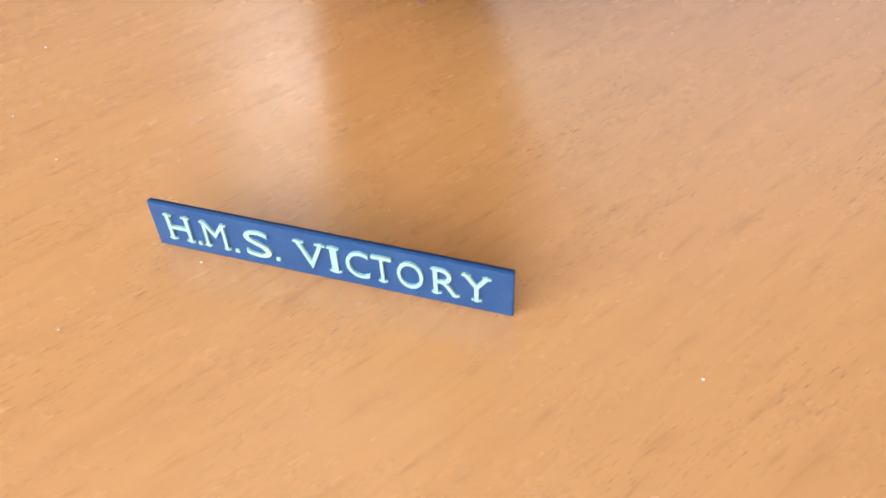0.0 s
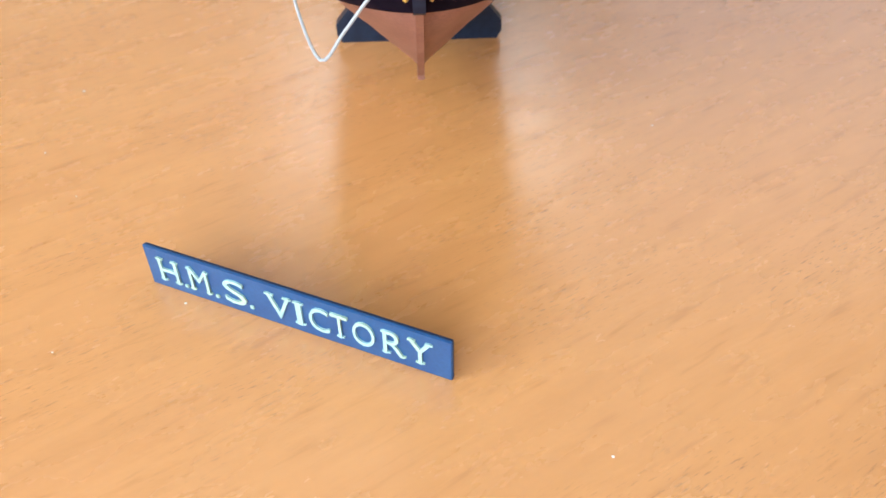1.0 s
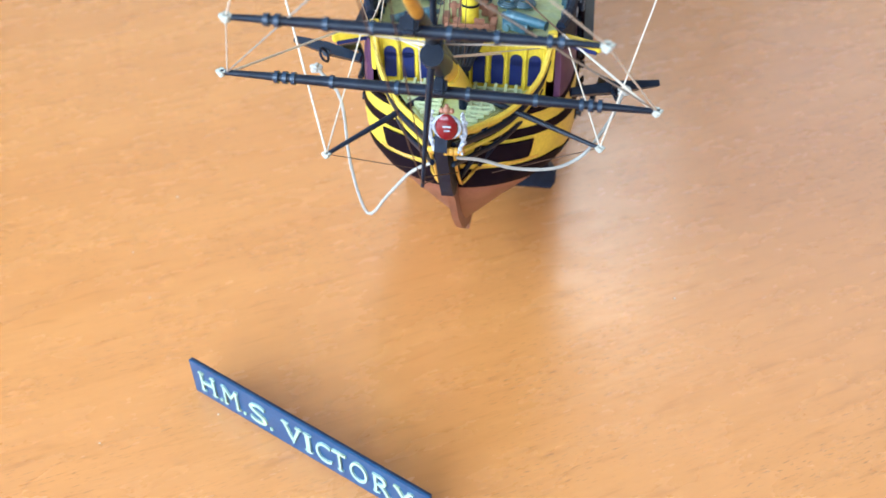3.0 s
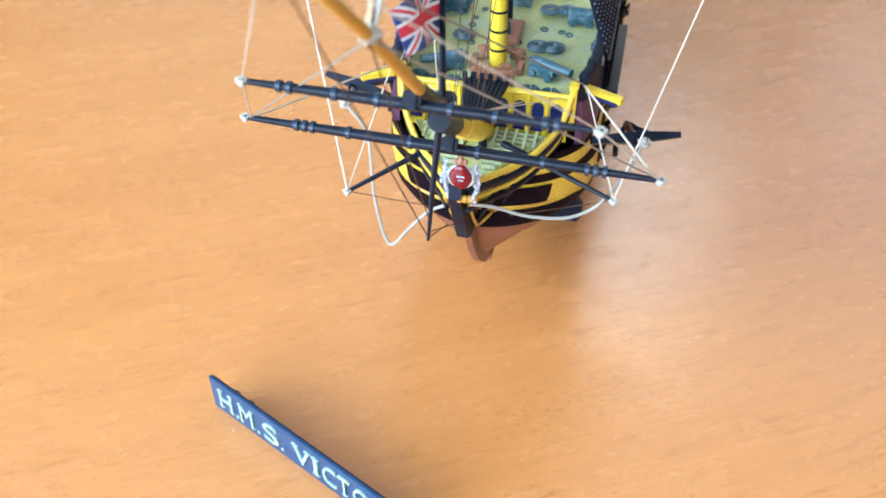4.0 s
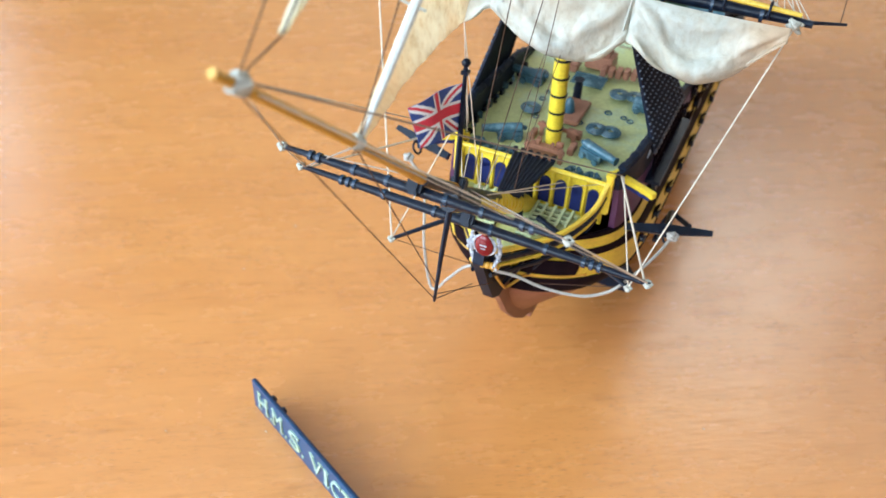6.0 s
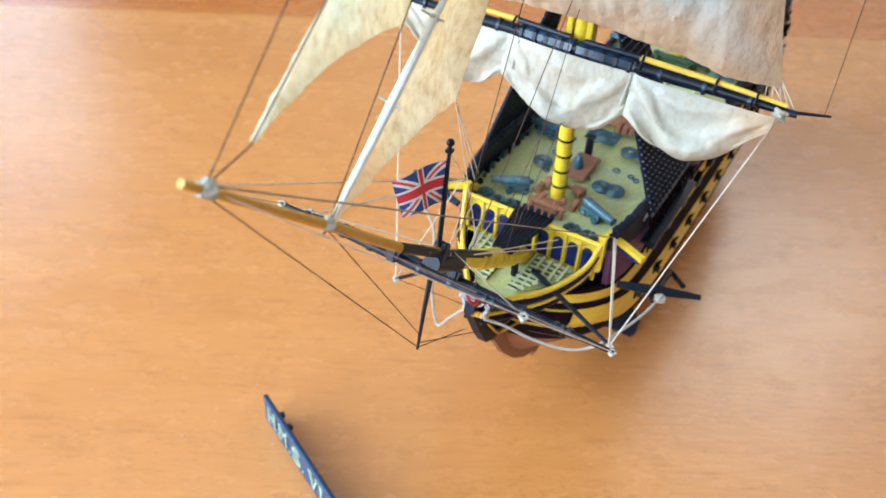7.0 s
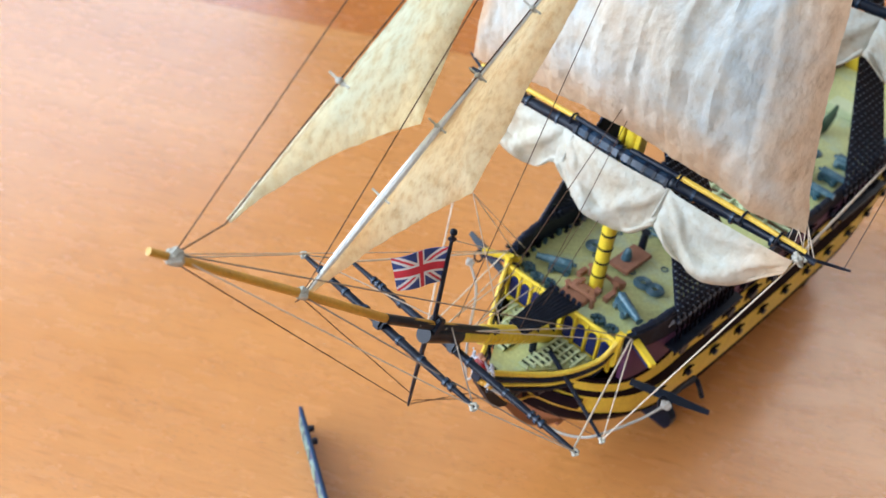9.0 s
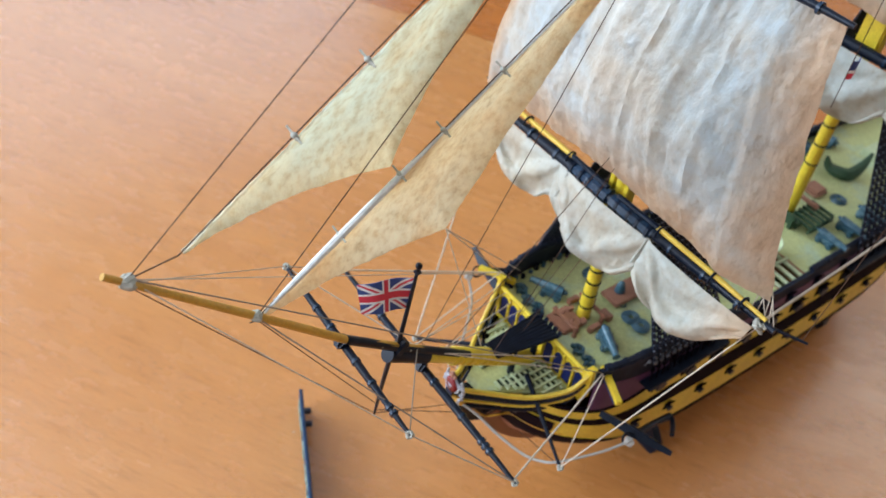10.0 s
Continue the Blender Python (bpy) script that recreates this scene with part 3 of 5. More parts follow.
strake("bulwark", lambda y: 103, net_edge, NAVY, 0.2, 3, BULK_Y + 2, "black hammock netting rail")
strake("rail", net_edge, lambda y: net_edge(y) + 1.4, NAVY, 0.8, 1, BULK_Y + 2)
bm = bmesh.new()
sheet(bm, lambda u, v: (lerp(-1, 1, u) * half(STERN - 1, lerp(30, 109, v)), STERN - 0.5, lerp(30, 109, v) + lift(STERN)), 8, 8, 1.5)
part("transom", bm, YELLOW, hull)
for side in (1, -1):
    bm = bmesh.new()
    sheet(bm, lambda u, v: hull_point(lerp(-45, -34, u ** 1.8), lerp(64.3, 72.3, v), side, 0.7) - Vector((0, 0.8, 0)), 28, 3, 0.5)
    part("bow_panel", bm, HULL_BLACK, hull, "black panel let into the yellow band at the bow")
bm = bmesh.new()
box(bm, (0, 140, 16.2), (3, 286, 4.4), None, 0.4)
part("keel", bm, COPPER, hull)

for side in (1, -1):
    bm = bmesh.new()
    tube(bm, smooth_path([(side * 4.0, -73.5, 104), (side * 3.6, -66, 93), (side * 3.8, -57, 80.5), (side * 4.4, -53.5, 77.5), (side * 7, -50, 79), hull_point(-43, 61.8, side, 0.6), hull_point(-38, 62.4, side, 0.6), hull_point(-30, 62.6, side, 0.6)], 40), 0.6, 6)
    part("hawse_rail", bm, OCHRE, hull, "thin curved ochre rail from the stem")

# stem, knee of the head and cutwater
def profile(name, outline, width, material, parent, label=""):
    """A board in the ship's middle plane, from an outline of (y, z)."""
    bm = bmesh.new()
    sides = [[bm.verts.new(vec(s * width / 2, y, z)) for y, z in outline] for s in (1, -1)]
    bm.faces.new(sides[0])
    bm.faces.new(sides[1][::-1])
    for k in range(len(outline)):
        n = (k + 1) % len(outline)
        bm.faces.new((sides[0][k], sides[1][k], sides[1][n], sides[0][n]))
    return part(name, bm, material, parent, label, smooth=False)


profile("cutwater", [(14, 14), (0, 16), (-14.5, 24), (-28, 36), (-40, 50), (-50, 66), (-55, 73), (-40, 76), (-30, 68), (-16, 44), (0, 28)], 2.6, COPPER, hull, "copper-brown cutwater")
profile("knee_of_the_head", [(-55, 73), (-62, 77.5), (-68, 88), (-73, 98), (-77, 106), (-75, 113), (-71, 112), (-66, 104), (-58, 101), (-44, 97), (-40, 80), (-42, 73)], 4.0, NAVY, hull, "black knee under the figurehead")

# decks
def deck_z(y):
    """Height of the upper decks."""
    return 107.5 + 0.3 * lift(y)


def deck_sheet(name, y0, y1, zz, material, label):
    bm = bmesh.new()
    n = 24

    def at(u, v):
        y = lerp(y0, y1, u)
        return (lerp(-1, 1, v) * (half(y, 102) - 1.8), y, zz + deck_z(y))
    sheet(bm, at, n, 10, 1.2)
    return part(name, bm, material, ship, label)


deck_sheet("forecastle_deck", BULK_Y + 1, 100, 0, DECK_GREEN, "olive green painted deck")
deck_sheet("waist_deck", 98, 124, -12, DECK_GREEN, "olive green lower deck in the waist")
deck_sheet("quarter_deck", 122, STERN - 2, 0, DECK_GREEN, "olive green painted deck")
for y0 in (100, 122):
    bm = bmesh.new()
    box(bm, (0, y0, deck_z(y0) - 6), (2 * half(y0, 98) - 4, 1.6, 13))
    part("deck_break", bm, BROWN, ship)
for k in range(4):
    y = 103 + k * 5.6
    bm = bmesh.new()
    tube(bm, [(-half(y, 98) + 2, y, deck_z(y) - 0.5), (0, y, deck_z(y) + 0.5), (half(y, 98) - 2, y, deck_z(y) - 0.5)], 1.1, 6)
    part("skid_beam", bm, GRATE_GREEN, ship)

for x in (-24, -17, -10, -4, 4, 10, 17, 24):
    bm = bmesh.new()
    tube(bm, [(x, 101, deck_z(101) + 1.6), (x, 111, deck_z(111) + 2.2), (x * 1.02, 121, deck_z(121) + 2.2)], 0.95, 6)
    part("gangway_bar", bm, GRATE_GREEN, ship)

# beakhead bulkhead: yellow frame with blue round-headed panels
bulkhead = new("beakhead_bulkhead")
bulkhead.parent = ship
bulkhead["label"] = "yellow bulkhead with round-headed blue panels"
bm = bmesh.new()
box(bm, (0, BULK_Y, 107.6), (60, 1.2, 18.6))
part("board", bm, YELLOW, bulkhead)
bm = bmesh.new()
tube(bm, [(-31, BULK_Y - 0.4, 117.2), (0, BULK_Y - 0.8, 117.6), (31, BULK_Y - 0.4, 117.2)], 1.05, 8)
part("top_rail", bm, YELLOW, bulkhead)
for side in (1, -1):
    for k in range(4):
        x = side * (6.1 + k * 6.5)
        bm = bmesh.new()
        box(bm, (x, BULK_Y - 0.7, 106.8), (4.3, 0.8, 10.0))
        tube(bm, [(x, BULK_Y - 0.3, 111.7), (x, BULK_Y - 1.1, 111.7)], 2.15, 14)
        part("panel", bm, ROYAL, bulkhead, "blue round-headed panel")
        bm = bmesh.new()
        tube(bm, [(x + side * 3.25, BULK_Y - 1.2, 100), (x + side * 3.25, BULK_Y - 1.2, 116.8)], 0.62, 8)
        part("pilaster", bm, YELLOW, bulkhead)
    bm = bmesh.new()
    tube(bm, [(side * 2.8, BULK_Y - 1.2, 100), (side * 2.8, BULK_Y - 1.2, 116.8)], 0.62, 8)
    part("pilaster", bm, YELLOW, bulkhead)
    bm = bmesh.new()
    box(bm, (side * 31.0, -25.6, 113.2), (2.6, 3.2, 17.4), None, 0.5)
    box(bm, (side * 31.0, -25.6, 122.2), (3.3, 3.8, 1.4), None, 0.3)
    part("corner_post", bm, YELLOW, bulkhead)

# beak platform with gratings, head rails, figurehead
beak = new("beakhead")
beak.parent = ship
beak["label"] = "beakhead platform with gratings and curved yellow rails"
bm = bmesh.new()
sheet(bm, lambda u, v: (lerp(-1, 1, v) * lerp(26, 3.5, max(0.0, u) ** 1.05), lerp(-25.6, -64, u), 99.5 + 4.0 * u), 10, 8, 1.2)
part("platform", bm, DECK_GREEN, beak, "olive green beak platform")
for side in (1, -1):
    # Dark sheet below the bars; its colour gives the shade there.
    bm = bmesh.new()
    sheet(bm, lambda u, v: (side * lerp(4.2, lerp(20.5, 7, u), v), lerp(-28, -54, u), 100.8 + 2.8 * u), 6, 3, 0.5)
    part("grating_shade", bm, GRATE_SHADE, beak, "dark sheet for the shade under the grating")
    for k in range(9):
        bm = bmesh.new()
        y = -29.5 - k * 3.1
        w = 17.5 - k * 1.6
        box(bm, (side * (4.4 + w / 2), y, 101.6 + k * 0.32), (w, 1.1, 1.2))
        part("grating_bar", bm, GRATE_GREEN, beak)
    for k in range(5):
        bm = bmesh.new()
        x = side * (5.4 + k * 3.6)
        n = 26 - k * 3.8
        box(bm, (x, -28.5 - n / 2, 103.0), (1.0, n, 1.0))
        part("grating_bar", bm, GRATE_GREEN, beak)
    for drop, wide, r, mat in ((0, 0, 1.35, HULL_YELLOW), (4.5, -0.6, 1.3, BLACK), (8.0, -1.2, 0.8, HULL_YELLOW), (12.5, -2.4, 1.0, BLACK)):
        bm = bmesh.new()
        tube(bm, smooth_path([(side * (31 + wide), -26 - drop * 0.2, 119 - drop * 1.3), (side * (28 + wide), -33, 109.5 - drop), (side * (20 + wide), -46, 104.5 - drop * 0.95), (side * (10 + wide * 0.5), -60, 105.5 - drop * 0.9), (side * 3.4, -72, 109.5 - drop * 0.9)], 22), r, 8, 0.8)
        part("head_rail", bm, mat, beak)
    for yk, xk in ((-36, 25.5), (-46, 19), (-56, 12.5)):
        bm = bmesh.new()
        tube(bm, [(side * xk, yk, 105), (side * (xk - 4), yk + 1, 90), (side * (xk - 10), yk + 3, 78)], 0.9, 6)
        part("head_timber", bm, BLACK, beak)
figure = new("figurehead")
figure.parent = ship
figure["label"] = "red oval shield between two white carved lumps"
bm = bmesh.new()
ball(bm, (2.0, -77.0, 115.6), 3.9, (0.9, 0.42, 1.2), 20, 14)
part("shield", bm, RED, figure, "glossy red oval shield")
for dz, w in ((112.2, 2.6), (110.8, 1.8)):
    bm = bmesh.new()
    box(bm, (2.2, -78.75, dz + 4.6), (w, 0.3, 0.6), None, 0.1)
    part("emblem_bar", bm, WHITE, figure, "small white painted bar")
bm = bmesh.new()
ring(bm, (2.0, -76.8, 115.6), 4.1, 0.55, Matrix.Rotation(radians(90), 4, "X"), 22, 6)
part("shield_rim", bm, WHITE, figure)
bm = bmesh.new()
for dx, dz, r in ((0, 117.4, 1.3), (-1.4, 117.2, 0.9), (1.5, 117.2, 0.9), (0, 118.8, 0.7)):
    ball(bm, (dx + 2.0, -77.5, dz + 4.6), r)
part("crown", bm, BROWN, figure)
for side in (1, -1):
    bm = bmesh.new()
    spine = ((4.9, -74.8, 115.2, 1.2), (5.3, -74.5, 112, 1.5), (5.5, -74, 108.6, 1.8), (5.0, -74, 105, 1.5), (4.0, -74.5, 102, 1.2))
    tube(bm, [(side * x + 1.8, y - 1, z + 4.4) for x, y, z, r in spine], [r * 0.5 for *p, r in spine], 8)
    lump = random.Random(60 + side)
    for x, y, z, r in spine:
        for k in range(3):
            ball(bm, (side * x + 1.8 + lump.uniform(-1, 1), y - 1.4 + lump.uniform(-0.6, 0.4), z + 4.4 + lump.uniform(-1.4, 1.4)), r * lump.uniform(0.32, 0.52), (1, 1, 1.2), 7, 5)
    part("supporter", bm, WHITE, figure, "white lumpy carving")
bm = bmesh.new()
for k in range(-3, 4):
    ball(bm, (k * 1.5 + 1.6, -75.6 + abs(k) * 0.5, 105.6 - abs(k) * 0.2), 1.35)
part("scroll", bm, OCHRE, figure)

# boomkins, catheads, anchors
for side, end in ((1, (50.0, -54.0, 96.8)), (-1, (-41.0, -63.9, 92.2))):
    bm = bmesh.new()
    tube(bm, [(side * 9, -40, 104.5), Vector((side * 9, -40, 104.5)).lerp(Vector(end), 0.5), end], [1.2, 1.0, 0.7], 8)
    part("boomkin", bm, BLACK, ship, "black boomkin spar")
    cathead = new("cathead")
    cathead.parent = ship
    cathead["label"] = "yellow cathead beam with a blue end"
    tip = (48.0, -25.0, 118.2) if side > 0 else (-46.2, -25.9, 115.7)
    bm = bmesh.new()
    d = Vector((tip[0] - side * 30, tip[1] + 17, 0.6))
    c = (Vector(tip) + Vector((side * 30, -17, tip[2] - 0.6))) / 2
    turn = Matrix.Rotation(math.atan2(d.y, d.x), 4, "Z")
    box(bm, c, (d.length, 2.8, 2.6), turn, 0.3)
    part("beam", bm, YELLOW, cathead)
    bm = bmesh.new()
    box(bm, Vector(c) + Vector((0, 0, -1.5)), (d.length * 0.86, 3.0, 1.5), turn)
    part("inlay", bm, ROYAL, cathead)
    anchor = new("anchor")
    anchor.parent = ship
    anchor["label"] = "black anchor slung below the cathead"
    ends = ((39, -21, 97.6), (70.7, -8.4, 96.6)) if side > 0 else ((-38, -19, 104), (-64, -14, 107.5))
    mid = Vector(ends[0]).lerp(Vector(ends[1]), 0.5)
    bm = bmesh.new()
    tube(bm, [ends[0], mid, ends[1]], [2.0, 3.0, 1.5], 4)
    part("stock", bm, BLACK, anchor)
    bm = bmesh.new()
    tube(bm, [mid + Vector((0, -3, 0)), mid + Vector((-side * 2, 14, -7)), mid + Vector((-side * 3.5, 31, -15))], [1.5, 1.4, 1.7], 8)
    part("shank", bm, BLACK, anchor)
    bm = bmesh.new()
    k = mid + Vector((-side * 3.5, 31, -15))
    tube(bm, smooth_path([k + Vector((side * 9, -9, 3)), k + Vector((side * 4, -2, 0)), k, k + Vector((-side * 3, -4, -6)), k + Vector((-side * 3, -11, -8))], 12), 1.2, 6)
    part("arms", bm, BLACK, anchor)
    bm = bmesh.new()
    ring(bm, mid + Vector((0, -5.5, 0.5)), 2.6, 0.5, Matrix.Rotation(radians(60), 4, "Y"))
    part("ring", bm, BLACK, anchor)

# gunports with lids and muzzles
bm = bmesh.new()
box(bm, (0, 0, 0), (0.9, 4.6, 4.8), None, 0.25)
me_port = part("gunport", bm, HULL_BLACK, hull)
bm = bmesh.new()
box(bm, (0, 0, 0), (0.7, 4.4, 3.2), None, 0.2)
me_lid = part("port_lid", bm, HULL_BLACK, hull)
bm = bmesh.new()
tube(bm, [(-2, 0, 0), (1.5, 0, 0), (1.7, 0, 0), (2.3, 0, 0)], [1.9, 1.6, 1.8, 1.7], 8)
me_gun = part("muzzle", bm, BLACK, hull)
first = True
for row, (zz, y0, n, step) in enumerate(((66.5, 5, 12, 23.4), (89.5, 12, 12, 21.0), (101, 15, 11, 22.0))):
    big = Matrix.Diagonal((1, 2.0, 1.6, 1)) if row == 1 else Matrix()
    for side in (1, -1):
        for k in range(n):
            y = y0 + k * step + row * 3.0
            p = hull_point(y, zz, side, 0.35)
            q = hull_point(y + 2, zz, side, 0.35) - hull_point(y - 2, zz, side, 0.35)
            yaw = Matrix.Rotation(math.atan2(-q.x, q.y), 4, "Z")
            m = Matrix.Translation(p * MM) @ yaw @ big
            lid = Matrix.Translation((p + yaw.to_3x3() @ Vector((side * 1.0, 0, 3.3))) * MM) @ yaw @ Matrix.Rotation(radians(side * 34), 4, "Y") @ big
            gun = m @ (Matrix() if side > 0 else Matrix.Rotation(math.pi, 4, "Z"))
            if first:
                me_port.matrix_basis, me_lid.matrix_basis, me_gun.matrix_basis = m, lid, gun
                first = False
            else:
                shared("gunport", me_port.data, m, hull)
                shared("port_lid", me_lid.data, lid, hull)
                shared("muzzle", me_gun.data, gun, hull)

# white lashings along the outside of the hammock netting
bm = bmesh.new()
tube(bm, [(0, -1.3, -1.2), (0, 1.3, 1.2)], 0.32, 5)
me_lash = part("lashing", bm, WHITE, hull, "small white slanting lashing")
lashes = [(y, side) for side in (1, -1) for y in range(1, 52, 3) if y != 25]
for k, (y, side) in enumerate(lashes):
    m = Matrix.Translation(hull_point(y, net_edge(y) - 3.6, side, 0.7) * MM)
    if k == 0:
        me_lash.matrix_basis = m
    else:
        shared("lashing", me_lash.data, m, hull)

# stand
stand = tagged(new("display_stand"), "black plastic cradle stand under the hull", "stand")
stand.matrix_world = SHIP
for y, w in ((53, 37), (215, 29)):
    bm = bmesh.new()
    outl = [(2 - w, 0), (w - 2, 0), (w, 4), (w, 9)] + [(half(y, zz) + 0.3, zz + lift(y) * min(1, max(0, (zz - 17) / 30))) for zz in (26, 22, 19)] + [(3, 14), (-3, 14)] + [(-half(y, zz) - 0.3, zz + lift(y) * min(1, max(0, (zz - 17) / 30))) for zz in (19, 22, 26)] + [(-w, 9), (-w, 4)]
    f = [[bm.verts.new(vec(x, y + d, z)) for x, z in outl] for d in (-2.5, 2.5)]
    bm.faces.new(f[0])
    bm.faces.new(f[1][::-1])
    for i in range(len(outl)):
        j = (i + 1) % len(outl)
        bm.faces.new((f[0][i], f[0][j], f[1][j], f[1][i]))
    part("cradle", bm, BLACK, stand, smooth=False)
for x in (-20, 20):
    bm = bmesh.new()
    box(bm, (x, 135.5, 2.5), (5, 154, 5), None, 0.5)
    part("spreader", bm, BLACK, stand)

# ---- masts and spars ----
def spar(name, pts, radii, material, parent=ship, label="", seg=12, bands=(), band_mat=None):
    bm = bmesh.new()
    tube(bm, pts, radii, seg)
    ob = part(name, bm, material, parent, label)
    ob["long"] = 1
    a, b = Vector(pts[0]), Vector(pts[-1])
    for t, w, r in bands:
        bm = bmesh.new()
        d = (b - a).normalized()
        c = a.lerp(b, t)
        tube(bm, [c - d * w / 2, c + d * w / 2], r, seg)
        part("band", bm, band_mat or BLACK, ob)
    return ob


fm = spar("foremast", [(0, 0, 100), (-1, 0.5, 150), (-2, 1, 228)], [3.3, 3.1, 2.7], YELLOW, ship, "yellow lower mast with black rope bands", 16, [(t, 0.8, 3.45) for t in (0.09, 0.15, 0.21, 0.27, 0.33, 0.39, 0.45, 0.51, 0.57, 0.63)])
for dx in (-3.2, 3.2):
    bm = bmesh.new()
    box(bm, (dx * 1.25 - 1.7, 0.8, 196), (2.4, 5.5, 44), None, 0.3)
    part("cheek", bm, YELLOW, fm)
bm = bmesh.new()
sheet(bm, lambda u, v: (lerp(-15, 15, u) - 2, lerp(-12, 11, v) + (2.5 * (2 * u - 1) ** 2 if v < 0.5 else 0), 221), 8, 6, 1.6)
part("fore_top", bm, BLACK, fm, "black mast platform")
spar("fore_topmast", [(-2, -3.4, 205), (-2, -3, 300), (-2, -2, 400)], [2.0, 1.8, 1.2], YELLOW, ship, "yellow topmast")
mm = spar("mainmast", [(0, 152, 98), (0, 151.4, 165), (0, 150.6, 250)], [3.5, 3.3, 2.9], YELLOW, ship, "yellow lower mast", 16, [(t, 0.8, 3.6) for t in (0.3, 0.38, 0.46, 0.54, 0.62)])
bm = bmesh.new()
box(bm, (0, 150, 228), (12, 7, 34), None, 1.0)
part("cheek", bm, YELLOW, mm)
bm = bmesh.new()
sheet(bm, lambda u, v: (lerp(-16, 16, u), lerp(138, 164, v), 247), 8, 6, 1.6)
part("main_top", bm, BLACK, mm, "black mast platform")
bs = spar("bowsprit", [(0.5, -24, 97), (2.0, -70, 130), (3.5, -113, 160)], [3.8, 3.6, 2.6], YELLOW, ship, "yellow bowsprit with black outer end", 16, [(0.26 + k * 0.045, 2.6, 3.95) for k in range(9)], YELLOW)
bm = bmesh.new()
tube(bm, [(2.8, -95, 147.4), (3.1, -104, 153.8), (3.5, -113.6, 160.4)], [3.5, 3.3, 3.0], 14)
part("sleeve", bm, BLACK, bs, "black lashed outer end")
jib = spar("jib_boom", [(3.6, -73, 134), (3.4, -131, 179.5), (2.4, -164, 210.5), (0.2, -203, 246)], [1.5, 1.5, 1.35, 1.0], OCHRE, ship, "long ochre jib boom", 12)
bm = bmesh.new()
tube(bm, [(3.7, -73, 134.2), (3.5, -110, 162.5), (3.4, -132, 180.3)], 1.75, 10)
part("sleeve", bm, BLACK, jib, "black inner half of the jib boom")
bm = bmesh.new()
box(bm, (3.7, -109.5, 161), (4.6, 3.6, 9.6), Matrix.Rotation(radians(-40), 4, "X"), 0.5)
part("cap", bm, BLACK, jib, "black mast cap")
for c, r in (((0.3, -197.5, 241), 2.3), ((2.6, -163.5, 210), 1.9)):
    bm = bmesh.new()
    knot(bm, c, r, r * 0.5, 3)
    part("lashing", bm, KNOT, jib, "grey-green knotted thread lashing")
bm = bmesh.new()
tube(bm, [(3.4, -109.5, 160), (2.6, -106, 180), (1.6, -102.6, 198)], [0.95, 0.8, 0.6], 8)
ball(bm, (1.6, -102.4, 199.0), 1.3)
box(bm, (1.7, -102.8, 196.4), (2.0, 2.0, 1.0))
part("jackstaff", bm, BLACK, ship, "black jackstaff with a ball top")
bm = bmesh.new()
tube(bm, [(3.2, -112, 157), (1.8, -113.6, 139), (0.8, -115.0, 121.2)], [1.0, 0.8, 0.5], 8)
part("dolphin_striker", bm, BLACK, ship, "thin black dolphin striker")


def yard(name, a, b, r, label, rings=(), mat=None):
    a, b = Vector(a), Vector(b)
    ob = spar(name, [a, a.lerp(b, 0.25), a.lerp(b, 0.5), a.lerp(b, 0.75), b], [r * 0.45, r * 0.85, r, r * 0.85, r * 0.45], mat or BLACK, ship, label, 10)
    for t in rings:
        bm = bmesh.new()
        d = (b - a).normalized()
        c = a.lerp(b, t)
        tube(bm, [c - d * 0.6, c + d * 0.6], r * (1.22 - 0.55 * abs(t - 0.5)), 10)
        part("band", bm, mat or RINGS, ob)
    return ob


y1 = yard("spritsail_yard", (-60.8, -93.6, 139.2), (62, -96.0, 138.4), 1.75, "black spritsail yard under the bowsprit", (0.14, 0.16, 0.18, 0.27, 0.42, 0.58, 0.73, 0.83, 0.85, 0.87))
y2 = yard("sprit_topsail_yard", (-41, -130.2, 175.6), (44.8, -133.0, 176.2), 1.5, "black yard slung under the jib boom", (0.12, 0.15, 0.28, 0.4, 0.6, 0.72, 0.85, 0.88))
for p, ob in (((2.6, -96, 141.4), y1), ((1.8, -132.5, 178), y2)):
    bm = bmesh.new()
    box(bm, p, (4.4, 3.8, 5.0), Matrix.Rotation(radians(-38), 4, "X"), 1.0)
    part("sling_block", bm, BLACK, ob)
fy = yard("fore_yard", (-81, -8.0, 186.6), (82, -4.0, 186.4), 2.8, "thick black fore yard", (0.1, 0.2, 0.3, 0.36, 0.42, 0.46, 0.54, 0.58, 0.64, 0.7, 0.8, 0.9))
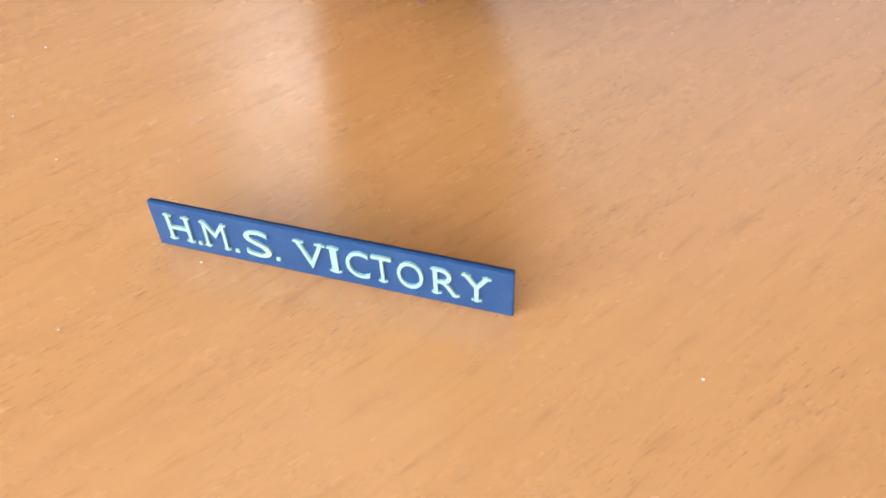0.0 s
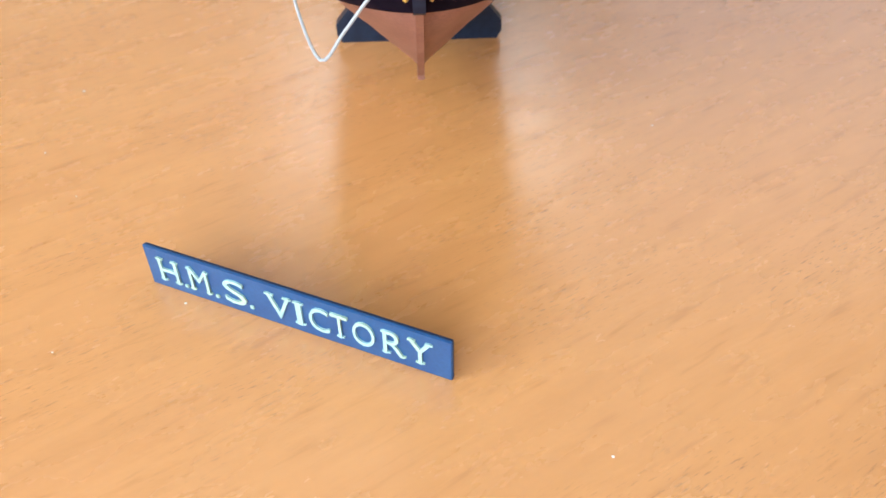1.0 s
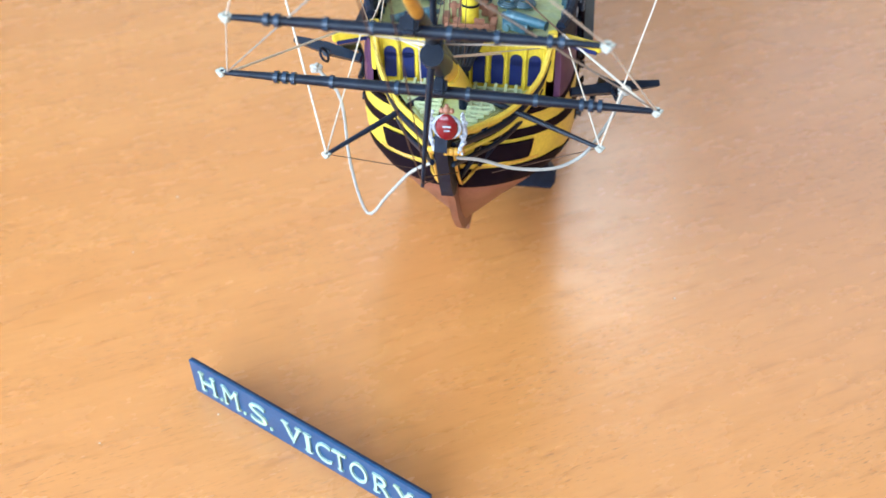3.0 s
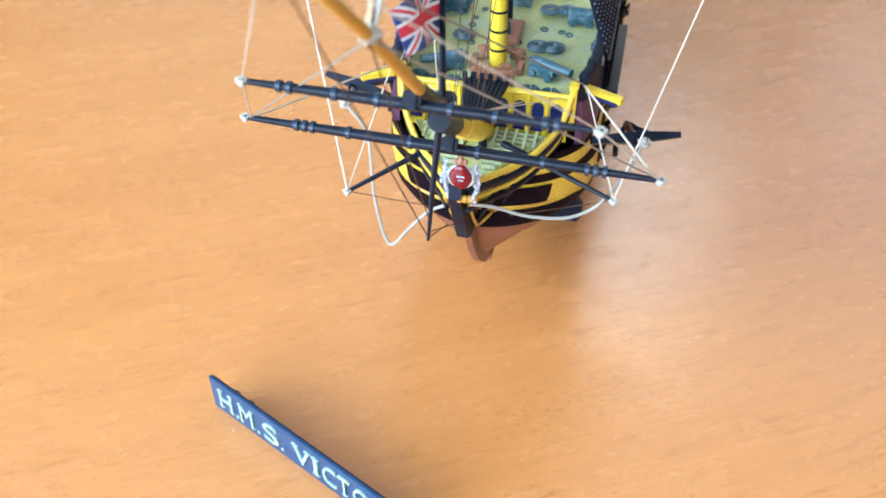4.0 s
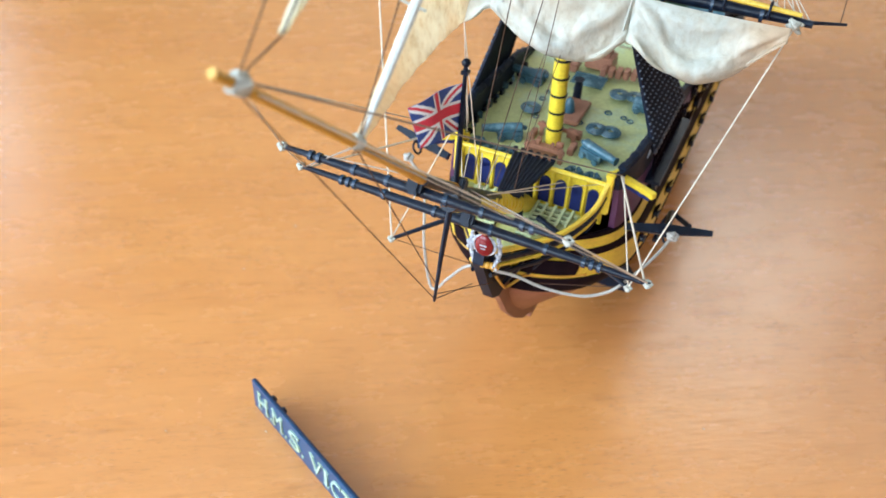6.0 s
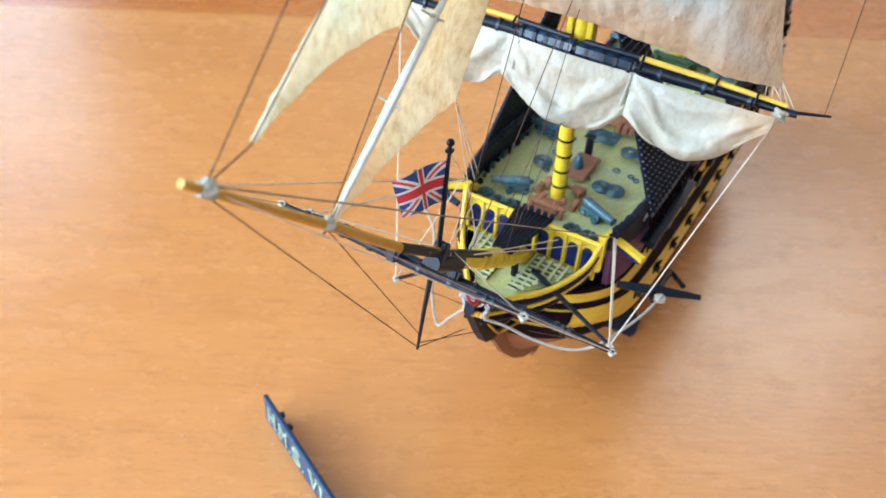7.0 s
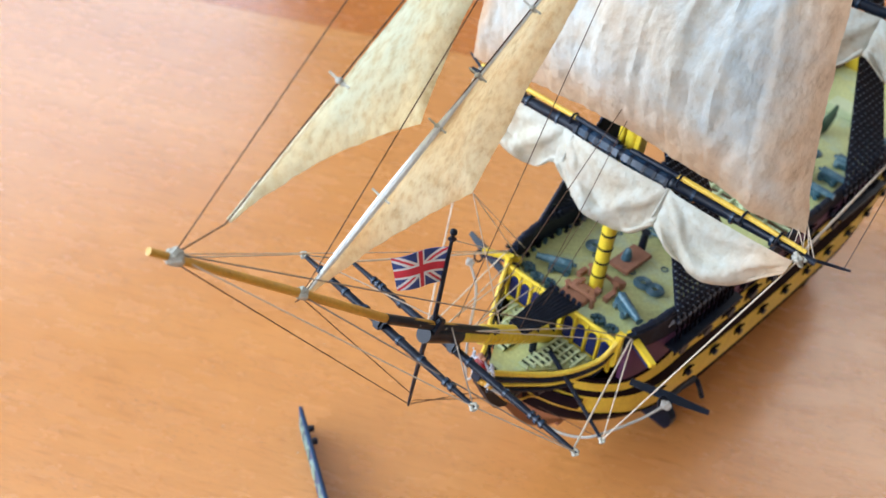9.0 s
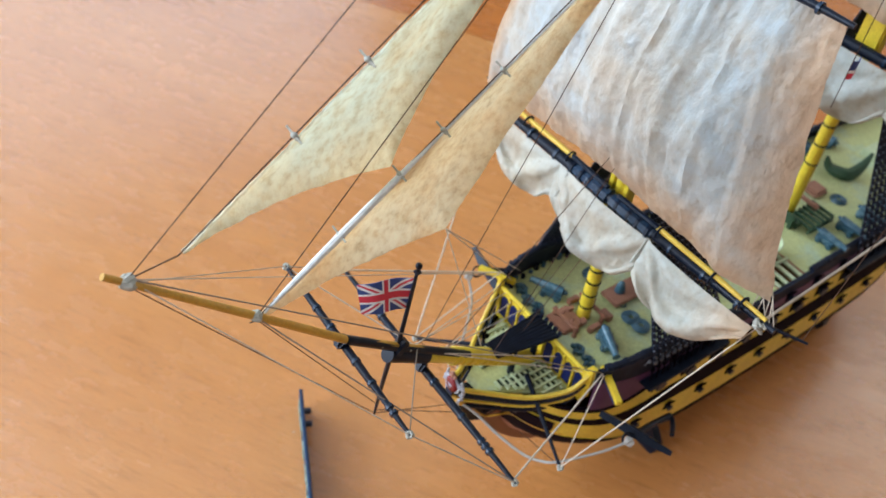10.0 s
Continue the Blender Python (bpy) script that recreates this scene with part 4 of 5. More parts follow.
for s in (1, -1):
    bm = bmesh.new()
    tube(bm, [(s * 24.5, -6.0, 190.6), (s * 54, -5.6, 190.2), (s * 78, -5.2, 189.2)], [1.1, 1.1, 0.8], 10)
    part("studding_boom", bm, BOOM_YELLOW, fy, "yellow studding-sail boom")
    bm = bmesh.new()
    tube(bm, [(s * 3, -6.4, 190.4), (s * 25, -6.0, 190.7)], [1.1, 1.1], 8)
    part("studding_boom", bm, BLACK, fy)
    for x in (26, 53.5, 68):
        bm = bmesh.new()
        ring(bm, (s * x, -5.8, 189), 2.6, 0.5, Matrix.Rotation(radians(90), 4, "Y"), 14, 6)
        part("boom_iron", bm, BLACK, fy)
    bm = bmesh.new()
    tube(bm, [(s * 78, -4.6, 186.6), (s * 92, 2.5, 186.0)], [0.8, 0.5], 6)
    part("yard_arm", bm, BLACK, fy)
    bm = bmesh.new()
    tube(bm, [(s * 1, -6.2, 186.5), (s * 12, -6.2, 186.5), (s * 12.4, -6.2, 186.5), (s * 22, -6.1, 186.5), (s * 23, -6.1, 186.5)], [3.5, 3.5, 3.25, 3.2, 2.7], 8)
    part("yard_sleeve", bm, RINGS, fy, "thick blue-black middle of the yard")
    for x in (5, 11.5, 16.5, 22):
        bm = bmesh.new()
        tube(bm, [(s * x - 0.7, -6.2, 186.5), (s * x + 0.7, -6.2, 186.5)], 3.75, 8)
        part("hoop", bm, BLACK, fy)
    bm = bmesh.new()
    knot(bm, (s * 76.8, -5.8, 185.6), 3.0, 0.7, 5)
    part("knot", bm, KNOT, fy, "grey-green knotted thread")
yard("fore_topsail_yard", (-60, -7.5, 296), (60, -3.5, 297), 2.0, "black fore topsail yard", (0.1, 0.3, 0.7, 0.9))
yard("main_yard", (-88, 141, 213), (88, 145, 215), 2.7, "thick black main yard", (0.1, 0.2, 0.3, 0.42, 0.58, 0.7, 0.8, 0.9))

# ---- sails ----
def ridge(x, centre, width):
    return math.exp(-((x - centre) / width) ** 2)


def wrinkle(x, z, seed, s=0.06):
    return noise.noise(Vector((x * s, z * s * 0.45, seed)))


HANG = [(-77, 3.6), (-70, 9.0), (-62, 17.1), (-50, 25.2), (-42, 27.0), (-34, 24.3), (-29, 18.0), (-26.5, 15.3), (-23, 18.1), (-14, 24.8), (-2, 28.9), (9, 29.3), (18, 25.6), (23, 18.1), (25.5, 15.8), (29, 16.6), (38, 23.5), (51, 26.8), (62, 21.2), (70, 11.1), (77, 3.2)]


def course(name, yy, top_z, k, label, seed):
    """A clewed-up lower sail: three puffed lobes between two ties on the yard, folds fanning out from the ties."""
    ties = (-78, -26.5, 25.5, 78)

    def at(u, v):
        x = lerp(-77, 77, u)
        n = 0 if x < ties[1] else 1 if x < ties[2] else 2
        s = (x - ties[n]) / (ties[n + 1] - ties[n])
        dome = math.sin(math.pi * min(1, max(0, s)))
        if n != 1:
            far = s if n == 2 else 1 - s
            dome = math.sin(math.pi * far ** 0.62)
        drop = sum(curve_at(HANG, x + d) for d in (-2.4, -1.2, 0, 1.2, 2.4)) / 5
        around = v * 1.12
        z = -drop * (math.sin(min(around, 1) * math.pi / 2) ** 0.9) + max(0, around - 1) * drop * 0.35
        puff = (3 + 8.5 * dome ** 0.6) * (0.7 if n == 0 else 1.0) * math.sin(math.pi * min(1, v * 0.92 + 0.04)) ** 0.7
        back = 9 * dome * v ** 2 + max(0, around - 1) * 34 * dome
        ray = math.sin(9.5 * math.atan2(v * 1.1 + 0.05, s + 0.06) + 2.0 * wrinkle(x, v * 30, seed)) + math.sin(8.5 * math.atan2(v * 1.1 + 0.05, 1.06 - s) + 1.0)
        fold = 2.6 * (abs(ray) ** 0.6 * (1 if ray > 0 else -1)) * v ** 0.6 * (0.4 + dome) + 1.5 * wrinkle(x * 1.5, v * 45, seed + 3, 0.11) * v + 0.8 * wrinkle(x * 1.2, v * 60, seed + 9, 0.3) * v ** 0.5
        return (x * k - 1, yy - 2.0 - puff + back - fold, top_z + z * k + 0.4 * fold)
    bm = bmesh.new()
    sheet(bm, at, 170, 44, 0.7, True)
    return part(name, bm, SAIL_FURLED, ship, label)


course("fore_course", -5.5, 185.4, 1.0, "puffed clewed-up off-white fore sail", 2.0)
course("main_course", 143, 213.0, 1.1, "puffed clewed-up off-white main sail", 7.0)


def topsail(name, foot, head, z0, z1, yy, depth, label, seed, arch):
    def at(u, v):
        w = lerp(foot, head, v) * (1 - 0.03 * math.sin(math.pi * v))
        r = 2 * u - 1
        x = r * w * (1.0 if r > 0 else 1.08)
        z = lerp(z0 + arch * (1 - r * r), z1, v)
        belly = depth * (1 - r ** 4 * (0.92 if r > 0 else 0.4)) * math.sin(math.pi * min(1, (v * 0.86 + 0.14)) ** 0.9)
        crease = sum(1.9 * ridge(x + (v - 0.5) * k * 6 + 2.5 * wrinkle(k * 40, z, seed + 5), k * 15.5 + 3, 1.1 + 0.5 * (k % 2)) * (0.5 + 0.9 * abs(wrinkle(k * 31, z, seed + 6))) for k in (-3, -2, -1, 0, 1, 2, 3)) * (0.3 + 0.7 * v)
        return (x - 2, yy - belly - crease - 2.2 * wrinkle(x, z, seed) - 1.1 * wrinkle(x, z, seed + 2, 0.22) - 0.5 * wrinkle(x, z * 1.8, seed + 4, 0.6), z)
    bm = bmesh.new()
    sheet(bm, at, 110, 80, 0.7, True)
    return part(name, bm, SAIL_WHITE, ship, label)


topsail("fore_topsail", 75.5, 57, 190.8, 294, 1, 19, "weathered off-white square fore topsail", 11.0, 9)
topsail("main_topsail", 80, 64, 226, 330, 144, 20, "weathered off-white square main topsail", 15.0, 9)


def staysail(name, tack, head, clew, foot_pull, leech_pull, share, belly, label, seed, cloth):
    """A three-cornered sail: straight luff, hollow foot and leech."""
    tack, head, clew = Vector(tack), Vector(head), Vector(clew)
    f_mid = tack.lerp(clew, 0.5) + Vector(foot_pull)
    l_mid = clew.lerp(head, 0.4) + Vector(leech_pull)

    def bez(a, m, b, t):
        c = 2 * m - (a + b) / 2
        return a * (1 - t) ** 2 + c * 2 * t * (1 - t) + b * t * t

    def at(u, v):
        luff = tack.lerp(head, u)
        edge = bez(tack, f_mid, clew, u / share) if u < share else bez(clew, l_mid, head, (u - share) / (1 - share))
        p = luff.lerp(edge, v)
        b = belly * math.sin(math.pi * v) * math.sin(math.pi * min(1, u * 0.9 + 0.05)) ** 0.7
        return (p.x - b + 0.9 * wrinkle(p.y, p.z, seed, 0.1) * v + 0.45 * wrinkle(p.y + p.z, (p.z - p.y) * 0.6, seed + 1, 0.35), p.y, p.z)
    bm = bmesh.new()
    sheet(bm, at, 96, 40, 0.6)
    sail = part(name, bm, cloth, ship, label)
    return sail


J1 = ((-0.4, -181.3, 242.6), (-3, -24, 362), (-11.0, -108, 235.5))
J2 = ((2.4, -162.5, 207.5), (-4, -22, 304), (-7.0, -85.5, 201.5))
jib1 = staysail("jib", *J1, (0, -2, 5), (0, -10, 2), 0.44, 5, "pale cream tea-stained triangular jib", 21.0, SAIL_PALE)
jib2 = staysail("fore_staysail", *J2, (0, 2, 3), (0, -1, 1), 0.46, 5, "cream tea-stained triangular fore staysail", 25.0, SAIL_CREAM)
# The edge is thick; its lit look is put into the white colour.
bm = bmesh.new()
tube(bm, [Vector(J2[0]).lerp(Vector(J2[1]), t) + Vector((0.3, -0.8, 0.6)) for t in (0.02, 0.1, 0.2, 0.34, 0.46, 0.75, 1)], [0.5, 1.0, 1.3, 1.1, 0.5, 0.3, 0.3], 8)
part("luff_edge", bm, LUFF_LIT, jib2, "thick leading edge coloured white as lit")


def rope(pts, r, mat, sag=0.0, label="", parent=ship, name="rope"):
    if len(pts) == 2 and sag:
        a, b = Vector(pts[0]), Vector(pts[1])
        pts = [a.lerp(b, k / 10) - Vector((0, 0, sag * 4 * k / 10 * (1 - k / 10))) for k in range(11)]
    bm = bmesh.new()
    tube(bm, pts, r, 6)
    return part(name, bm, mat, parent, label)


for j, (tk, hd, cl), ts, sail in ((0, J1, (0.22, 0.36, 0.49, 0.6), jib1), (1, J2, (0.21, 0.36, 0.47, 0.62), jib2)):
    a, b = Vector(tk), Vector(hd)
    for t in ts:
        c = a.lerp(b, t) + Vector((0, -1.2, 0.8))
        bm = bmesh.new()
        ball(bm, c, 1.1, (1, 1, 0.8), 8, 6)
        ball(bm, c + Vector((0.9, 0.4, -0.7)), 0.8, (1, 1, 0.8), 8, 6)
        tube(bm, [c + Vector((-3.2, -0.5, 1.2)), c, c + Vector((3.2, 0.3, -0.6))], 0.35, 5)
        part("hank", bm, KNOT, sail, "knotted thread tie")
    rope([a + Vector((0.5, -16 if j == 0 else -3, -1 if j == 0 else 1)), a + Vector((0.2, -1.6, 0.6)), b + Vector((0, -1.6, 1.0))], 0.22, DARK_THREAD, 0, "", sail, "stay")

# ---- standing and running rigging ----
S = [
    ([(0.3, -196, 243), (-2, -20, 412)], 0.17, DARK_THREAD, "stay"),
    ([(2.6, -162, 211), (-2, -6, 392)], 0.17, DARK_THREAD, "stay"),
    ([(3.8, -97, 158), (-2, -2, 352)], 0.15, DARK_THREAD, "stay"),
    ([(3.0, -84, 146), (-2, -4, 218)], 0.17, DARK_THREAD, "stay"),
    ([(5.0, -60, 128), (0, -4, 216)], 0.15, DARK_THREAD, "stay"),
    ([(0.3, -197, 239), (0.9, -115, 122)], 0.17, DARK_THREAD, "martingale"),
    ([(2.6, -163, 208), (1.1, -114.6, 128)], 0.17, DARK_THREAD, "martingale"),
    ([(0.9, -115, 122), (-3, -73, 92)], 0.18, DARK_THREAD, "martingale"),
    ([(0.9, -114.8, 124), (5, -73, 96)], 0.18, DARK_THREAD, "martingale"),
    ([(0, -196, 240), (-40.2, -130.2, 175.8)], 0.2, THREAD, "guy"),
    ([(0, -196, 240), (44, -133, 176.2)], 0.2, THREAD, "guy"),
    ([(0, -196, 241), (-34, -22, 121)], 0.2, THREAD, "guy"),
    ([(0, -196, 241), (34, -22, 121)], 0.25, GREY_THREAD, "guy"),
    ([(2.6, -163, 209), (-58, -93.8, 139.5)], 0.25, GREY_THREAD, "guy"),
    ([(2.6, -163, 209), (61, -96, 138.6)], 0.25, GREY_THREAD, "guy"),
    ([(-57, -93.8, 139.6), (-34, -22, 121)], 0.4, THREAD, "brace"),
    ([(60, -96, 138.6), (34, -22, 121)], 0.4, THREAD, "brace"),
    ([(-40.2, -130.2, 175.6), (-58, -93.8, 139.5)], 0.25, THREAD, "brace"),
    ([(44, -133, 176.2), (61, -96, 138.6)], 0.25, THREAD, "brace"),
    ([(-40.2, -130.2, 175.6), (3.6, -100, 156)], 0.25, THREAD, "brace"),
    ([(44, -133, 176.2), (3.6, -100, 156)], 0.25, GREY_THREAD, "brace"),
    ([(50, -54, 97), (35, -22.5, 121)], 0.28, THREAD, "tackle"),
    ([(-41, -63.9, 92.4), (-35, -22.5, 121)], 0.28, THREAD, "tackle"),
    ([(-40.8, -63.6, 92.1), (-12, -46, 76)], 0.18, DARK_THREAD, "tackle"),
    ([(49.6, -53.6, 96.6), (14, -47, 78)], 0.18, DARK_THREAD, "tackle"),
    ([(50, -53.8, 97.2), (76.8, -5.8, 185)], 0.3, THREAD, "tack"),
    ([(-41, -63.8, 92.7), (-77, -7.6, 184.5)], 0.4, THREAD, "tack"),
    ([(-6.8, -85.3, 201.3), (-10, -52, 112)], 0.2, THREAD, "sheet"),
    ([(-6.8, -85.3, 201.3), (-30, -20, 119)], 0.2, THREAD, "sheet"),
    ([(-6.8, -85.3, 201.3), (-33, -12, 118)], 0.2, THREAD, "sheet"),
    ([(90, 1.4, 186), (84, 60, 300)], 0.18, DARK_THREAD, "lift"),
    ([(72, 3, 193), (77, -4.5, 186)], 0.2, THREAD, "sheet"),
    ([(70, 3, 193.5), (73, -4, 186)], 0.2, THREAD, "sheet"),
    ([(68, 3, 194.5), (70, -3, 186)], 0.2, THREAD, "sheet"),
    ([(73, 3, 192.5), (79, -4, 187)], 0.22, THREAD, "sheet"),
    ([(71.5, 3, 195), (81, -3.6, 187)], 0.2, THREAD, "sheet"),
    ([(66, 3, 196), (78, -4.4, 187)], 0.2, THREAD, "sheet"),
    ([(-74, 2, 193), (-78.5, -7, 186)], 0.2, THREAD, "sheet"),
    ([(76, -4, 185.5), (43, 205, 112)], 0.6, THREAD, "sheet"),
    ([(23.5, -9, 185), (23, -14, 174)], 0.45, KNOT, "gasket"),
    ([(-22, -10, 185), (-22, -14, 174)], 0.45, KNOT, "gasket"),
    ([(1, -6, 186), (-10, -38, 112)], 0.15, DARK_THREAD, "brail"),
    ([(6, -6, 186), (-2, -40, 116)], 0.15, DARK_THREAD, "brail"),
    ([(3.6, -98, 150), (-9, -40, 105)], 0.25, THREAD, "gammoning"),
    ([(3.6, -96, 150), (14, -30, 116)], 0.25, THREAD, "gammoning"),
    ([(3.6, -90, 146), (-20, -28, 117)], 0.25, THREAD, "gammoning"),
    ([(3.6, -104, 157), (-31, -24, 118)], 0.2, THREAD, "gammoning"),
    ([(3.6, -106, 158), (-26, -26, 117)], 0.2, THREAD, "gammoning"),
    ([(3.6, -92, 148), (27, -26, 117)], 0.2, THREAD, "gammoning"),
    ([(1.7, -102.8, 196), (-33, -22, 120)], 0.18, THREAD, "gammoning"),
    ([(3.6, -88, 146), (-14, -26, 117)], 0.2, THREAD, "gammoning"),
]
for pts, r, mat, name in S:
    rope(pts, r, mat, 0, "", ship, name)
rope(smooth_path([(-4, -60, 90.5), (-14.6, -52, 78.7), (-25, -44, 61.4), (-34.8, -38, 47), (-41.4, -33, 66), (-44.5, -28, 91.5), (-53, -25, 102)], 30), 0.62, WHITE_THREAD, 0, "thick white anchor cable hanging in a loop", ship, "anchor_cable")
rope(smooth_path([(4.4, -72, 101), (12, -68, 98), (22, -64, 93), (34, -60, 91), (41.5, -56, 92), (47, -52, 95.5), (54, -35, 98), (57.5, -23, 100.6)], 30), 0.62, WHITE_THREAD, 0, "thick white anchor cable", ship, "anchor_cable")
for c in ((57.5, -23, 101), (-54, -24.5, 102)):
    bm = bmesh.new()
    knot(bm, c, 2.2, 0.85, 7)
    part("cable_knot", bm, WHITE_THREAD, ship, "white knotted cord end")


for c in ((-59.8, -93.6, 139.2), (61, -96, 138.4), (-40.2, -130.2, 175.6), (44, -133, 176.2), (50.0, -54.0, 96.8), (-41.0, -63.9, 92.2), (3.8, -104, 158), (3.6, -117, 168)):
    bm = bmesh.new()
    knot(bm, c, 1.6, 0.5, 9)
    part("knot", bm, KNOT, ship, "small grey thread knot")


# shrouds: black moulded netting of shrouds and ratlines, with channel and deadeyes
def shroud_gang(name, y0, y1, zb, top, side, n, rows):
    gang = new(name)
    gang.parent = ship
    gang["label"] = "black moulded shrouds with ratlines"
    foot = [Vector((side * (half(lerp(y0, y1, k / (n - 1)), 106) + 1.6), lerp(y0, y1, k / (n - 1)), zb + lift(y0))) for k in range(n)]
    head = [Vector((side * 5.5 + top[0], lerp(top[1] - 2.5, top[1] + 3.5, k / (n - 1)), top[2])) for k in range(n)]
    for a, b in zip(foot, head):
        bm = bmesh.new()
        tube(bm, [a, b], [1.05, 0.8], 5)
        part("shroud", bm, NAVY, gang)
    bm = bmesh.new()
    for r in range(1, rows):
        t = r / rows
        tube(bm, [a.lerp(b, t) for a, b in zip(foot, head)], 0.66, 4)
    part("ratline_net", bm, NAVY, gang)["kind"] = "stuff"
    # Beads at the crossings; their pale paint stands for highlights on the knots.
    bm = bmesh.new()
    for r in range(1, rows):
        for a, b in zip(foot, head):
            d = bmesh.ops.create_icosphere(bm, subdivisions=1, radius=0.5 * MM)
            bmesh.ops.translate(bm, vec=(a.lerp(b, r / rows) + Vector((side * 0.55, -0.55, 0.3))) * MM, verts=d["verts"])
    part("lashing_net", bm, SHROUD_GLINT, gang, "lashing knots on the shrouds, pale to carry their highlights")["kind"] = "stuff"
    bm = bmesh.new()
    box(bm, (side * (half((y0 + y1) / 2, 98) + 3.2), (y0 + y1) / 2, zb - 12 + lift(y0)), (6.5, y1 - y0 + 8, 1.4), None, 0.3)
    part("channel", bm, BLACK, gang)
    for a in foot:
        bm = bmesh.new()
        ball(bm, a + Vector((side * 0.6, 0, 0.5)), 1.25, (0.6, 1, 1), 8, 6)
        part("deadeye", bm, DEADEYE, gang)
        bm = bmesh.new()
        ball(bm, a + Vector((side * 0.9, 0, -4.5)), 1.25, (0.6, 1, 1), 8, 6)
        tube(bm, [a, a + Vector((side * 0.8, 0, -4)), a + Vector((side * 1.8, 0, -13))], 0.4, 5)
        part("chain", bm, HULL_BLACK, gang)
    return gang


for side in (1, -1):
    shroud_gang("fore_shrouds", 4, 50, 110.5, (-2, 2, 222), side, 13, 34)
    shroud_gang("main_shrouds", 162, 208, 108, (0, 153, 246), side, 9, 32)

# packed netting along the bulwark tops, uneven and dark
for side in (1, -1):
    for y0, y1 in ((-20, 62), (124, 250)):
        bm = bmesh.new()
        n = int((y1 - y0) / 1.6)
        pts, rad = [], []
        for k in range(n + 1):
            y = lerp(y0, y1, k / n)
            p = hull_point(y, net_edge(y) + 0.5, side, -1.2)
            pts.append(p + Vector((0.5 * noise.noise(Vector((y * 0.5, side, 1))), 0, 1.1 + 0.5 * noise.noise(Vector((y * 0.6, side, 4))))))
            rad.append(1.7 + 0.9 * noise.noise(Vector((y * 0.55, side * 3, 7))))
        tube(bm, pts, rad, 8)
        part("hammock_netting", bm, NAVY, ship, "lumpy black netting on the bulwark")


# flag
def union(u, v):
    """Colour index of the crossed flag at (u, v): 0 blue, 1 white, 2 red."""
    x, y = (u - 0.5) * 2, v - 0.5
    if abs(x) < 0.1 or abs(y) < 0.1:
        return 2
    if abs(x) < 0.17 or abs(y) < 0.17:
        return 1
    d1, d2 = abs(y - x / 2) / 1.118, abs(y + x / 2) / 1.118
    d = min(d1, d2)
    return 2 if d < 0.034 else 1 if d < 0.105 else 0


bm = bmesh.new()
ftl, ftr, fbl, fbr = Vector((-6.3, -122.3, 193.6)), Vector((1.8, -103.4, 193.8)), Vector((-1.8, -122.4, 182.6)), Vector((2.8, -105.0, 179.6))


def flag_at(u, v):
    p = fbl.lerp(fbr, u).lerp(ftl.lerp(ftr, u), v)
    return p + Vector((1.1 * math.sin(u * 5.5 + 0.5 * v), 0, 0.5 * math.sin(u * 5)))


NU, NV = 88, 48
sheet(bm, flag_at, NU, NV, 0.25)
bm.faces.ensure_lookup_table()
k = 0
for i in range(NU):
    for j in range(NV):
        c = union((i + 0.5) / NU, (j + 0.5) / NV)
        bm.faces[k].material_index = bm.faces[k + 1].material_index = c
        k += 2
part("flag", bm, (FLAG_BLUE, FLAG_WHITE, FLAG_RED), ship, "small red, white and blue crossed flag on the jackstaff")

# ---- deck fittings ----
def cannon(x, y, turn, mat):
    g = new("deck_gun")
    g.parent = ship
    g["label"] = "blue-grey deck gun on its carriage"
    z = deck_z(y) + 0.8
    m = Matrix.Rotation(radians(turn), 4, "Z")

    def at(a, b, c):
        return Vector((x, y, z)) + m.to_3x3() @ Vector((a, b, c)) * 1.32
    bm = bmesh.new()
    tube(bm, [at(0, -5.5, 3.6), at(0, -5, 3.6), at(0, 0, 3.6), at(0, 4.5, 3.6), at(0, 6.8, 3.6), at(0, 7.4, 3.6)], [1.1, 2.3, 2.1, 1.8, 1.45, 1.85], 12)
    ball(bm, at(0, -6, 3.6), 1.1)
    part("barrel", bm, mat, g)
    bm = bmesh.new()
    for s in (-1, 1):
        box(bm, at(s * 1.7, -1.4, 1.8), (1.1, 10.4, 3.8), m, 0.2)
    for yy in (-4.2, -1.4, 1.6):
        box(bm, at(0, yy, 1.2), (4.2, 1.6, 1.4), m)
    part("carriage", bm, mat, g)
    for s in (-1, 1):
        for yy in (-3.8, 1.4):
            bm = bmesh.new()
            tube(bm, [at(s * 2.1, yy, 1.1), at(s * 2.9, yy, 1.1)], 1.5, 10)
            part("wheel", bm, mat, g)


cannon(19.3, -2.5, -115, GUNMETAL)
cannon(-19.5, -4.5, 118, GUNMETAL)
cannon(28, 46, -88, GUNMETAL)
cannon(-28, 46, 88, GUNMETAL)
for s in (1, -1):
    for k in range(5):
        cannon(s * 29, 150 + k * 18, -s * 90, GUNMETAL)


def fitting(name, blocks, mat, label, bevel=0.3):
    """A deck fitting; each block is a timber of its own under it."""
    if len(blocks) == 1:
        bm = bmesh.new()
        box(bm, *blocks[0], None, bevel)
        return part(name, bm, mat, ship, label)
    ob = new(name)
    ob.parent = ship
    ob["label"] = label
    for c, s in blocks:
        bm = bmesh.new()
        box(bm, c, s, None, bevel)
        part("timber", bm, mat, ob)
    return ob


